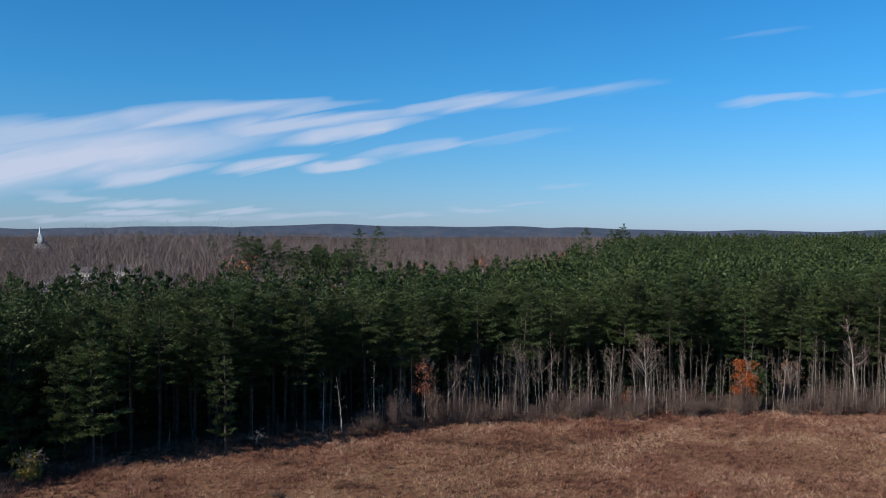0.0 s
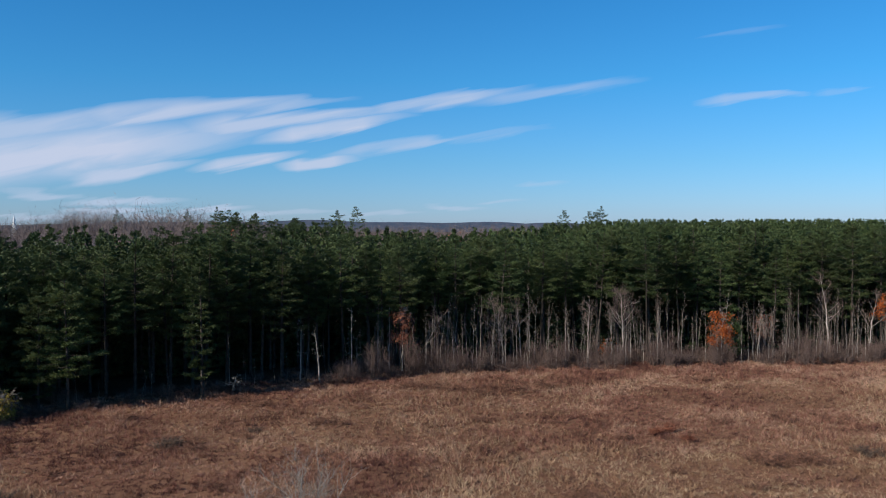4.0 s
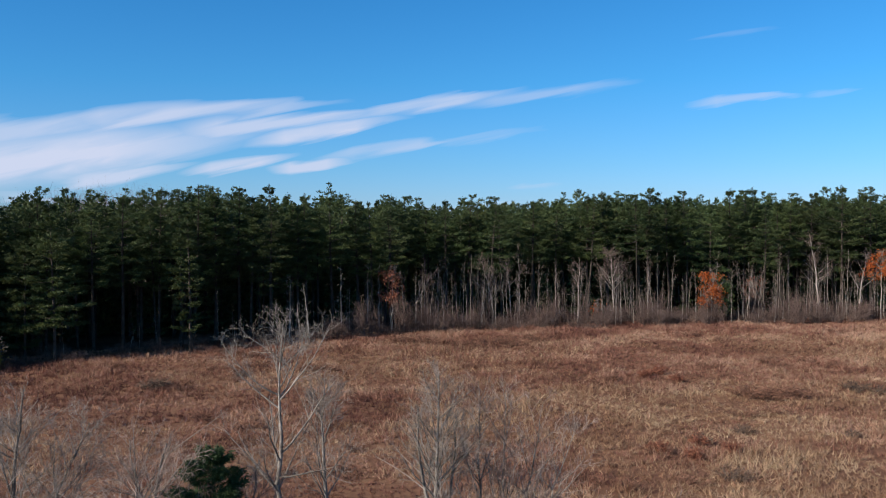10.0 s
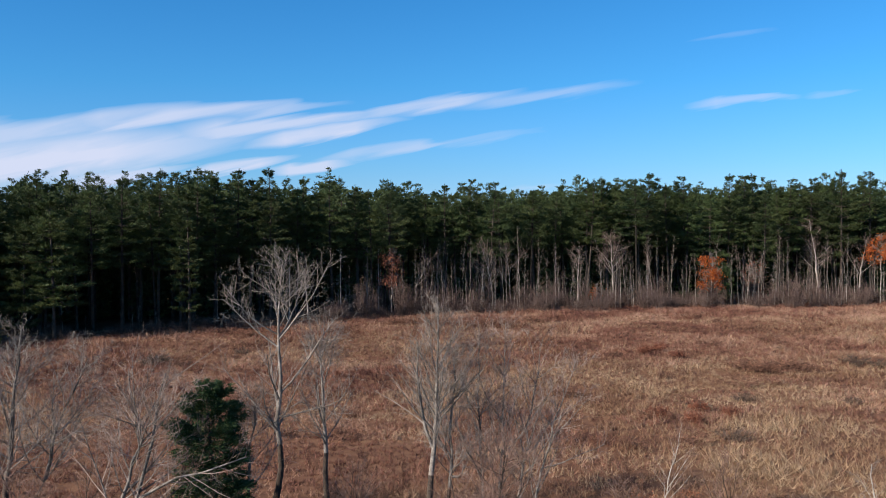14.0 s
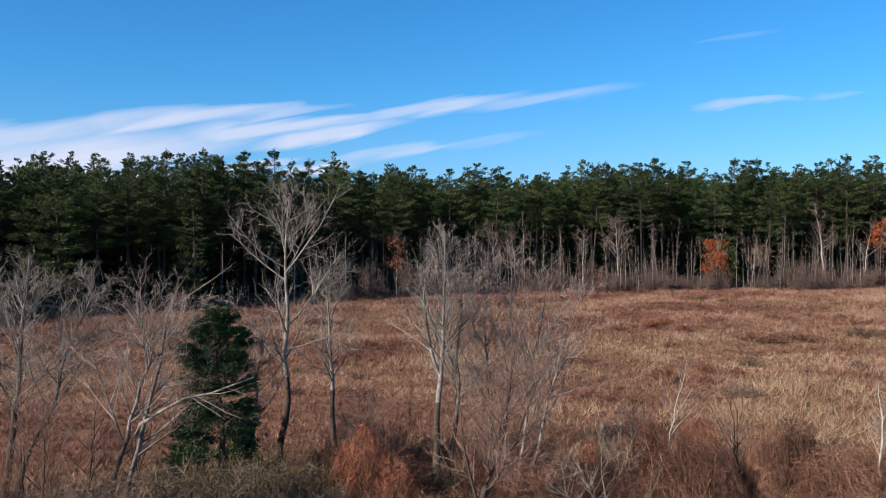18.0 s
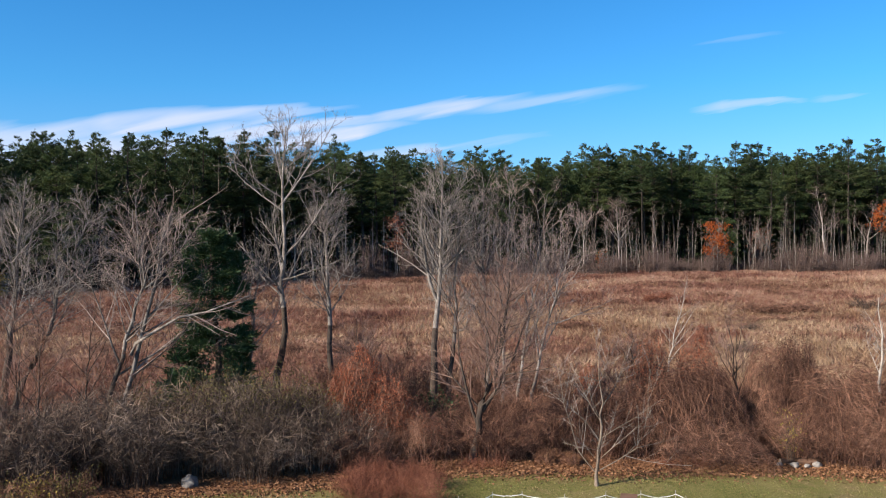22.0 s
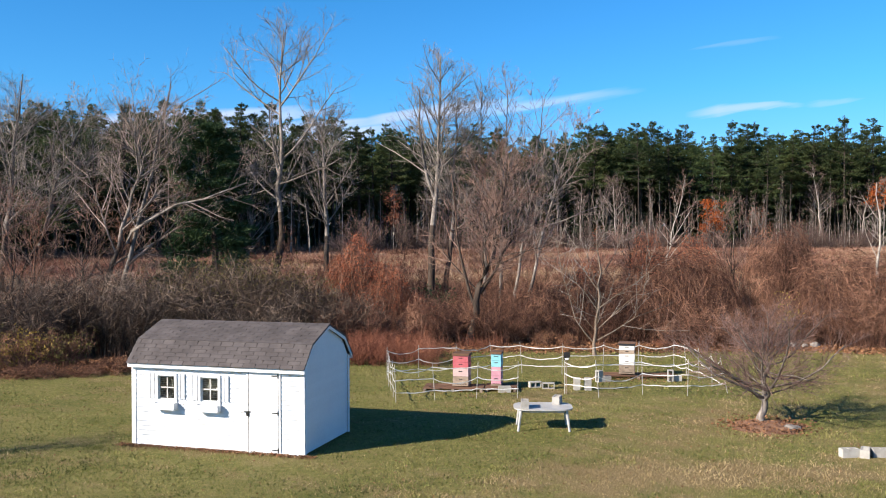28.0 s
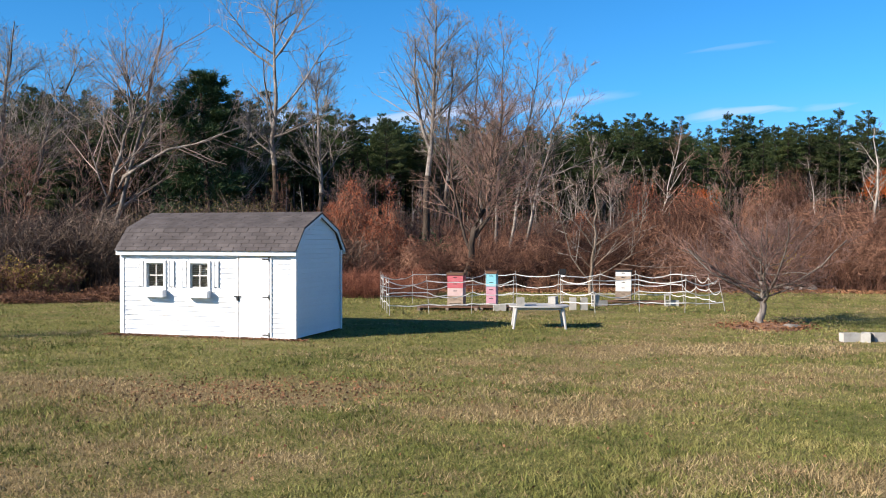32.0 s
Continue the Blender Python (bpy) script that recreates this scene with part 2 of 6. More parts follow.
M_brushred = surf("red_brush", [(0.1, 0.035, 0.022), (0.2, 0.075, 0.045), (0.32, 0.14, 0.085)], 0.5, 4, 0.9, 0, "island", 0.4)
M_orange = surf("orange_leaves", [(0.2, 0.045, 0.012), (0.34, 0.085, 0.02), (0.46, 0.15, 0.035)], 0.6, 3, 0.7, 0, "island", 0.3, trans=0.25)
M_olive = surf("olive_leaves", [(0.08, 0.07, 0.02), (0.14, 0.12, 0.035), (0.2, 0.16, 0.055)], 0.6, 3, 0.7, 0, "island", 0.35, trans=0.2)
M_yellow = surf("yellow_leaves", [(0.24, 0.17, 0.035), (0.38, 0.28, 0.07)], 0.6, 3, 0.7, 0, "island", 0.25, trans=0.25)
M_hardwood = surf("bare_woods", [(0.085, 0.066, 0.064), (0.15, 0.118, 0.112), (0.24, 0.19, 0.175)], 0.02, 0.4, 0.9, 0, "island", 0.35)
M_edge = surf("edge_brush", [(0.06, 0.04, 0.034), (0.115, 0.078, 0.066), (0.19, 0.138, 0.117)], 0.3, 3, 0.9, 0, "island", 0.4)
M_meadow = surf("dry_sedge", [(0.1, 0.042, 0.032), (0.205, 0.095, 0.066), (0.295, 0.157, 0.11), (0.4, 0.255, 0.18)], 0.08, 0.7, 0.85, 0, "island", 0.32, 0.008, trans=0.2, span=(0.4, 0.61))
M_straw = surf("straw_sedge", [(0.22, 0.125, 0.075), (0.32, 0.21, 0.13), (0.42, 0.31, 0.2)], 0.08, 0.8, 0.85, 0, "island", 0.35, trans=0.2, span=(0.4, 0.6))
M_deadblade = surf("dead_grass_blades", [(0.2, 0.145, 0.068), (0.32, 0.24, 0.125), (0.43, 0.335, 0.19)], 0.4, 3.5, 0.8, 0, "island", 0.5, trans=0.2)
M_lawnblade = surf("grass_blades", [(0.062, 0.082, 0.018), (0.14, 0.152, 0.04), (0.225, 0.215, 0.07), (0.3, 0.26, 0.105)], 0.5, 3.5, 0.8, 0, "island", 0.4, 0.012, trans=0.2, span=(0.38, 0.63))
M_leaf = surf("fallen_leaves", [(0.09, 0.038, 0.02), (0.19, 0.09, 0.045), (0.3, 0.165, 0.09)], 2, 9, 0.8, 0, "island", 0.35)
M_white = surf("white_paint", [(0.68, 0.7, 0.72), (0.74, 0.75, 0.76)], 1.2, 25, 0.5, 0.05, local=True)
M_siding = surf("white_siding", [(0.62, 0.65, 0.68), (0.7, 0.72, 0.74)], 1.5, 20, 0.45, 0.06, "object", 0.02, local=True)
M_shingle = surf("asphalt_shingle", [(0.056, 0.049, 0.049), (0.088, 0.077, 0.077), (0.122, 0.108, 0.106)], 3, 160, 0.95, 0.5, "object", 0.1, dist=0.003)
M_iron = surf("black_iron", [(0.02, 0.02, 0.02), (0.05, 0.05, 0.05)], 8, 60, 0.5, 0.1, metal=0.6)
M_steel = surf("grey_steel", [(0.35, 0.35, 0.36), (0.5, 0.5, 0.5)], 8, 60, 0.35, 0.1, metal=0.9)
M_dark = surf("dark_inside", [(0.012, 0.013, 0.015), (0.03, 0.03, 0.032)], 3, 20, 0.8, 0)
M_block = surf("concrete_block", [(0.28, 0.265, 0.24), (0.38, 0.365, 0.335), (0.48, 0.465, 0.43)], 5, 120, 0.95, 0.5, "object", 0.12, dist=0.004)
M_plastic = surf("white_resin", [(0.36, 0.355, 0.345), (0.52, 0.515, 0.5)], 3, 30, 0.4, 0.05)
M_tape = surf("white_fence_tape", [(0.55, 0.55, 0.53), (0.68, 0.68, 0.66)], 6, 80, 0.6, 0.1)
M_post = surf("fence_post_plastic", [(0.3, 0.29, 0.27), (0.5, 0.49, 0.46)], 5, 40, 0.5, 0.1)
M_hred = surf("faded_red_paint", [(0.4, 0.075, 0.095), (0.5, 0.15, 0.17)], 4, 40, 0.6, 0.15)
M_hpink = surf("pink_paint", [(0.44, 0.21, 0.27), (0.53, 0.29, 0.35)], 4, 40, 0.6, 0.15)
M_fade = surf("worn_pink_paint", [(0.44, 0.3, 0.29), (0.56, 0.43, 0.41)], 4, 40, 0.7, 0.15)
M_hblue = surf("turquoise_paint", [(0.17, 0.46, 0.54), (0.26, 0.56, 0.62)], 4, 40, 0.6, 0.15)
M_hwhite = surf("worn_white_paint", [(0.55, 0.53, 0.5), (0.72, 0.71, 0.68)], 4, 40, 0.6, 0.15)
M_wood = surf("weathered_wood", [(0.16, 0.115, 0.085), (0.27, 0.21, 0.16), (0.36, 0.3, 0.24)], 3, 40, 0.85, 0.4, "object", 0.2, stretch=(1, 6, 6))
M_brownwood = surf("brown_wood", [(0.1, 0.055, 0.035), (0.2, 0.11, 0.07)], 3, 40, 0.8, 0.4, "object", 0.2)
M_stone = surf("field_stone", [(0.12, 0.11, 0.1), (0.22, 0.2, 0.18), (0.36, 0.33, 0.3)], 4, 40, 0.9, 0.6, "object", 0.2, dist=0.02)
M_far = surf("far_wall_white", [(0.6, 0.6, 0.6), (0.72, 0.72, 0.71)], 0.1, 3, 0.7, 0)
M_slate = surf("slate_roof", [(0.09, 0.09, 0.1), (0.14, 0.14, 0.15)], 0.5, 5, 0.8, 0)
M_mulch = surf("bark_mulch", [(0.12, 0.055, 0.035), (0.22, 0.115, 0.07), (0.32, 0.2, 0.13)], 5, 60, 0.95, 0.7, dist=0.02)

M_glass = bpy.data.materials.new("window_glass")
M_glass.use_nodes = True
g = M_glass.node_tree.nodes["Principled BSDF"]
g.inputs["Base Color"].default_value, g.inputs["Roughness"].default_value = (0.9, 0.95, 0.95, 1), 0.03
g.inputs["Transmission Weight"].default_value = 1.0

# ---- mesh helpers ----


class Heap:
    """Gathers vertices and faces for one mesh."""

    def __init__(self):
        self.v, self.t, self.q, self.n = [], [], [], 0

    def add(self, v, f):
        v = np.asarray(v, float).reshape(-1, 3)
        f = np.asarray(f, int)
        (self.t if f.shape[1] == 3 else self.q).append(f + self.n)
        self.v.append(v)
        self.n += len(v)
        return self

    def arrays(self):
        v = np.concatenate(self.v)
        t = np.concatenate(self.t) if self.t else np.zeros((0, 3), int)
        q = np.concatenate(self.q) if self.q else np.zeros((0, 4), int)
        return v, t, q

    def mesh(self, name, mat, smooth=False):
        return raw(name, *self.arrays(), mat, smooth)


def raw(name, v, t, q, mat, smooth=False):
    me = bpy.data.meshes.new(name)
    nt, nq = len(t), len(q)
    me.vertices.add(len(v))
    me.vertices.foreach_set("co", np.asarray(v, np.float32).ravel())
    me.loops.add(3 * nt + 4 * nq)
    me.loops.foreach_set("vertex_index", np.concatenate([t.ravel(), q.ravel()]).astype(np.int32))
    me.polygons.add(nt + nq)
    me.polygons.foreach_set("loop_start", np.concatenate([np.arange(nt) * 3, 3 * nt + np.arange(nq) * 4]).astype(np.int32))
    me.polygons.foreach_set("use_smooth", np.full(nt + nq, smooth, dtype=bool))
    me.materials.append(mat)
    me.update(calc_edges=True)
    return me


def unit(a):
    return a / np.maximum(np.linalg.norm(a, axis=-1, keepdims=True), 1e-9)


def tubes(heap, P, R, sides=3):
    """Many tapering stems at once: P (stems, points, 3), R (stems, points)."""
    m, k, _ = P.shape
    T = unit(np.gradient(P, axis=1))
    ref = np.where(np.abs(T[..., 2:3]) > 0.9, np.array([1.0, 0, 0]), np.array([0, 0, 1.0]))
    U = unit(np.cross(T, ref))
    V = np.cross(T, U)
    an = np.arange(sides) * 2 * np.pi / sides
    ring = P[:, :, None] + R[:, :, None, None] * (np.cos(an)[:, None] * U[:, :, None] + np.sin(an)[:, None] * V[:, :, None])
    idx = np.arange(m * k * sides).reshape(m, k, sides)
    a, b = idx[:, :-1], idx[:, 1:]
    q = np.stack([a, np.roll(a, -1, 2), np.roll(b, -1, 2), b], -1).reshape(-1, 4)
    heap.add(ring, q)
    return heap


def sprout(rng, P, R, n, f0, f1, angle, length, rad, up=0.3, k=5, wob=0.08, shape=None, spread=None, levels=0):
    """Branches from parent stems: n for each parent, between the shares f0 and f1 of its length."""
    m, kp, _ = P.shape
    f = np.sort(rng.uniform(f0, f1, (m, n)), 1)
    if levels:
        st = (f1 - f0) / levels
        f = f0 + (np.floor((f - f0) / st) + 0.5 + rng.normal(0, 0.3, f.shape)) * st
        f = np.clip(f, f0, f1)
    s = f * (kp - 1)
    i = np.clip(s.astype(int), 0, kp - 2)
    w = (s - i)[..., None]
    rows = np.arange(m)[:, None]
    at = P[rows, i] * (1 - w) + P[rows, i + 1] * w
    T = unit(P[rows, i + 1] - P[rows, i])
    pr = R[rows, i] * (1 - w[..., 0]) + R[rows, i + 1] * w[..., 0]
    rand = rng.normal(size=T.shape)
    if spread is not None:
        az = (np.arange(n) * 2.4 + rng.uniform(0, 6, (m, 1))) + rng.normal(0, 0.3, (m, n))
        rand = np.stack([np.cos(az), np.sin(az), np.zeros_like(az)], -1)
    perp = unit(rand - (rand * T).sum(-1, keepdims=True) * T)
    an = np.radians(rng.normal(angle, 9, (m, n)))[..., None]
    d = np.cos(an) * T + np.sin(an) * perp
    plen = np.linalg.norm(np.diff(P, axis=1), axis=2).sum(1)[:, None]
    L = length * plen * rng.uniform(0.7, 1.25, (m, n))
    if shape is not None:
        L = L * shape(f)
    L = L.reshape(-1)
    d, at, pr = d.reshape(-1, 3), at.reshape(-1, 3), pr.reshape(-1)
    pts = [at]
    for j in range(1, k):
        d = unit(d + np.array([0, 0, up / k]) + rng.normal(0, wob, d.shape))
        pts.append(pts[-1] + d * (L / (k - 1))[:, None])
    Q = np.stack(pts, 1)
    r0 = np.minimum(pr * 0.72, rad * np.maximum(L, 0.2))
    RR = r0[:, None] * np.linspace(1, 0.3, k)
    return Q, RR


def blades(heap, C, D, size, width, rng):
    """Loose leaf or needle triangles from C along D."""
    side = unit(np.cross(D, rng.normal(size=D.shape)))
    w = np.broadcast_to(np.asarray(width), len(C))[:, None] / 2
    s = np.broadcast_to(np.asarray(size), len(C))[:, None]
    v = np.stack([C - side * w, C + side * w, C + D * s], 1)
    heap.add(v, np.arange(len(C) * 3).reshape(-1, 3))
    return heap


def boxes(heap, x0, x1, y0, y1, z0, z1):
    v = [(x, y, z) for z in (z0, z1) for y in (y0, y1) for x in (x0, x1)]
    heap.add(v, [(0, 2, 3, 1), (4, 5, 7, 6), (0, 1, 5, 4), (2, 6, 7, 3), (0, 4, 6, 2), (1, 3, 7, 5)])
    return heap


def part(name, data, material, parent, label="", at=None):
    """Links a bmesh, Heap or mesh as one mesh object under a thing or a part."""
    if isinstance(data, Heap):
        data = data.mesh(name, material)
    elif isinstance(data, bmesh.types.BMesh):
        me = bpy.data.meshes.new(name)
        data.to_mesh(me)
        data.free()
        me.materials.append(material)
        data = me
    ob = new(name, data)
    ob.parent = parent
    if at is not None:
        ob.matrix_basis = at
    if label:
        ob["label"] = label
    return ob


def bevbox(sx, sy, sz, bev=0.01, at=(0, 0, 0)):
    """A box with rounded edges, its base centre at the given place."""
    bm = bmesh.new()
    bmesh.ops.create_cube(bm, size=1, matrix=Matrix.Translation((at[0], at[1], at[2] + sz / 2)) @ Matrix.Diagonal((sx, sy, sz, 1)))
    if bev:
        bmesh.ops.bevel(bm, geom=bm.edges[:], offset=bev, segments=2, affect="EDGES", profile=0.6)
    return bm


def thing(name, label, category, group="", at=None):
    ob = new(name)
    ob.empty_display_size = 0.2
    if at is not None:
        ob.matrix_basis = at
    return tagged(ob, label, category, group)


def smooth01(x):
    x = np.clip(x, 0, 1)
    return x * x * (3 - 2 * x)


# ---- ground ----


def height(x, y):
    """The lie of the land: level lawn and marsh, a slow rise to the woods, a hill behind on one side."""
    x, y = np.asarray(x, float), np.asarray(y, float)
    h = 0.06 * np.sin(x * 0.13 + 1) * np.cos(y * 0.11) * smooth01((y - 30) / 20)
    h = h + 2.2 * smooth01((y - 95) / 85)
    h = h + np.clip(y - 190, 0, 900) * 0.012
    h = h + 14 * smooth01((y - 195) / 190) * (1 - 0.75 * smooth01((y - 430) / 300)) * smooth01((-x - 15 - 0.12 * (y - 200)) / 70) * (1 - 0.5 * smooth01((-x / np.maximum(y, 1) - 0.39) / 0.07))
    return h


def lawn_edge(x):
    return np.interp(x, [-40, -14, -11.5, -8.4, -4, 0, 2.5, 8.6, 17, 20.6, 40], [22, 31.8, 33.6, 35.8, 36.3, 37.6, 38.4, 38.0, 37.8, 36.6, 33])


def dryness(x, y):
    """Where the lawn is dead and tan rather than green, 0 to 1."""
    d = 0.25 + 0.22 * np.sin(x * 0.55 + 1.1 * np.sin(y * 0.4)) * np.sin(y * 0.5 + 0.8 * np.sin(x * 0.35 + 1))
    d = d + 0.16 * np.sin(x * 2.3 + y) * np.sin(y * 2.9 - x * 0.7) + 0.12 * np.sin(x * 5.1 - y * 1.7) * np.sin(y * 6.3 + x)
    for cx, cy, rx, ry, s in ((6.6, 17.8, 3.4, 1.0, 0.75), (-1.4, 13.2, 2.2, 1.2, 0.6), (4.4, 8.2, 1.5, 1.0, 0.5), (-4.6, 14.0, 1.6, 1.2, 0.45), (2.6, 11.6, 1.6, 0.8, 0.5), (9.0, 14.5, 3.0, 2.0, 0.35), (-5.5, 10.5, 1.5, 1.2, 0.5), (2.2, 22.2, 3.0, 1.0, -0.3), (5.0, 33.0, 12, 4.5, -0.28), (0.0, 29, 3, 2.5, -0.2)):
        d = d + s * np.exp(-((x - cx) / rx) ** 2 - ((y - cy) / ry) ** 2)
    return np.clip((d - 0.34) * 2.3 + 0.34, 0.03, 0.96)


def wood_edge(x):
    # Beyond -66 the edge is unseen, brought nearer so its trees shade the wood.
    return np.interp(x, [-200, -160, -110, -85, -66, -54, -37, -19, 2, 24, 58, 90, 160], [30, 60, 97, 119, 138, 146.5, 153.5, 164.5, 173, 176.5, 180, 183, 190])


rads = np.concatenate([np.arange(0.5, 40, 0.4), np.arange(40, 60, 0.75), np.arange(60, 200, 2.5), np.geomspace(200, 4600, 60)])
angs = np.radians(np.concatenate([np.arange(-40, 40, 0.8), np.arange(40, 320, 5)]))
RR, AA = np.meshgrid(rads, angs, indexing="ij")
gx, gy = RR * np.sin(AA), RR * np.cos(AA)
gz = height(gx, gy)
na, nr = len(angs), len(rads)
idx = np.arange(nr * na).reshape(nr, na)
q = np.stack([idx[:-1], idx[1:], np.roll(idx[1:], -1, 1), np.roll(idx[:-1], -1, 1)], -1).reshape(-1, 4)[:, ::-1]
cap = np.stack([np.full(na, nr * na), np.roll(idx[0], -1), idx[0]], -1)[:, ::-1]
gv = np.concatenate([np.stack([gx, gy, gz], -1).reshape(-1, 3), [[0, 0, 0]]])

M_ground = bpy.data.materials.new("ground_cover")
M_ground.use_nodes = True


def ground_material():
    t = M_ground.node_tree
    N, L = t.nodes, t.links
    p = N["Principled BSDF"]
    p.inputs["Roughness"].default_value, p.inputs["Specular IOR Level"].default_value = 0.95, 0.1
    pos = N.new("ShaderNodeNewGeometry").outputs["Position"]

    def noise_at(scale, det=5, dis=0.0):
        n = N.new("ShaderNodeTexNoise")
        n.inputs["Scale"].default_value, n.inputs["Detail"].default_value, n.inputs["Distortion"].default_value = scale, det, dis
        L.new(pos, n.inputs["Vector"])
        return n.outputs[0]

    def ramp(src, *stops):
        r = N.new("ShaderNodeValToRGB")
        e = r.color_ramp.elements
        e[0].position, e[0].color = stops[0][0], (*stops[0][1], 1)
        e[1].position, e[1].color = stops[-1][0], (*stops[-1][1], 1)
        for s, c in stops[1:-1]:
            e.new(s).color = (*c, 1)
        L.new(src, r.inputs[0])
        return r.outputs[0]

    def mix(f, x, y, mode="MIX"):
        m = N.new("ShaderNodeMix")
        m.data_type, m.blend_type = "RGBA", mode
        if isinstance(f, float):
            m.inputs["Factor"].default_value = f
        else:
            L.new(f, m.inputs["Factor"])
        L.new(x, m.inputs["A"]), L.new(y, m.inputs["B"])
        return m.outputs["Result"]

    def attr(name):
        at = N.new("ShaderNodeAttribute")
        at.attribute_name = name
        return at.outputs["Fac"]

    fine = noise_at(45, 6)
    turf = ramp(noise_at(0.35, 5, 0.4), (0.34, (0.092, 0.1, 0.024)), (0.5, (0.168, 0.155, 0.049)), (0.66, (0.28, 0.215, 0.1)))
    turf2 = ramp(fine, (0.36, (0.032, 0.04, 0.011)), (0.52, (0.15, 0.152, 0.043)), (0.64, (0.37, 0.3, 0.135)))
    turf3 = ramp(noise_at(7, 6), (0.36, (0.065, 0.082, 0.019)), (0.52, (0.165, 0.165, 0.05)), (0.66, (0.34, 0.265, 0.125)))
    turf = mix(0.45, mix(0.45, turf, turf3), turf2)
    bog = ramp(noise_at(0.05, 6, 0.6), (0.3, (0.1, 0.043, 0.028)), (0.48, (0.17, 0.082, 0.05)), (0.62, (0.23, 0.13, 0.075)), (0.72, (0.18, 0.12, 0.06)))
    bog2 = ramp(noise_at(1.3, 6), (0.3, (0.085, 0.04, 0.028)), (0.7, (0.26, 0.15, 0.09)))
    bog = mix(0.5, bog, bog2)
    duff = ramp(noise_at(6, 6), (0.3, (0.09, 0.04, 0.02)), (0.5, (0.21, 0.1, 0.048)), (0.72, (0.34, 0.18, 0.09)))
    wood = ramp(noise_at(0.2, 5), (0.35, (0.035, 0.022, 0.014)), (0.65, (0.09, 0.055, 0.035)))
    tan_ = ramp(fine, (0.34, (0.1, 0.065, 0.03)), (0.52, (0.24, 0.175, 0.085)), (0.66, (0.38, 0.29, 0.16)))
    turf = mix(attr("dry"), turf, tan_)
    c = mix(attr("lawn"), bog, turf)
    c = mix(attr("litter"), c, duff)
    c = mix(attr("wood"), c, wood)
    L.new(c, p.inputs["Base Color"])
    b = N.new("ShaderNodeBump")
    b.inputs["Strength"].default_value, b.inputs["Distance"].default_value = 0.6, 0.03
    L.new(fine, b.inputs["Height"]), L.new(b.outputs[0], p.inputs["Normal"])


ground_material()
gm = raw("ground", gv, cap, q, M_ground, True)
vx, vy = gv[:, 0], gv[:, 1]
masks = {"lawn": smooth01((lawn_edge(vx) - vy) / 1.2 + 0.5),
         "litter": np.exp(-((vy - lawn_edge(vx) - 0.9) / 1.5) ** 2) * (np.hypot(vx, vy) < 80),
         "dry": dryness(vx, vy) * (np.hypot(vx, vy) < 60),
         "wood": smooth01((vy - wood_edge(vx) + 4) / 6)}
for key, val in masks.items():
    gm.attributes.new(key, "FLOAT", "POINT").data.foreach_set("value", val.astype(np.float32))
ground = tagged(new("ground", gm), "mown lawn running into brown marsh and dark woodland floor", "ground", kind="structure")

# ---- pine woods ----


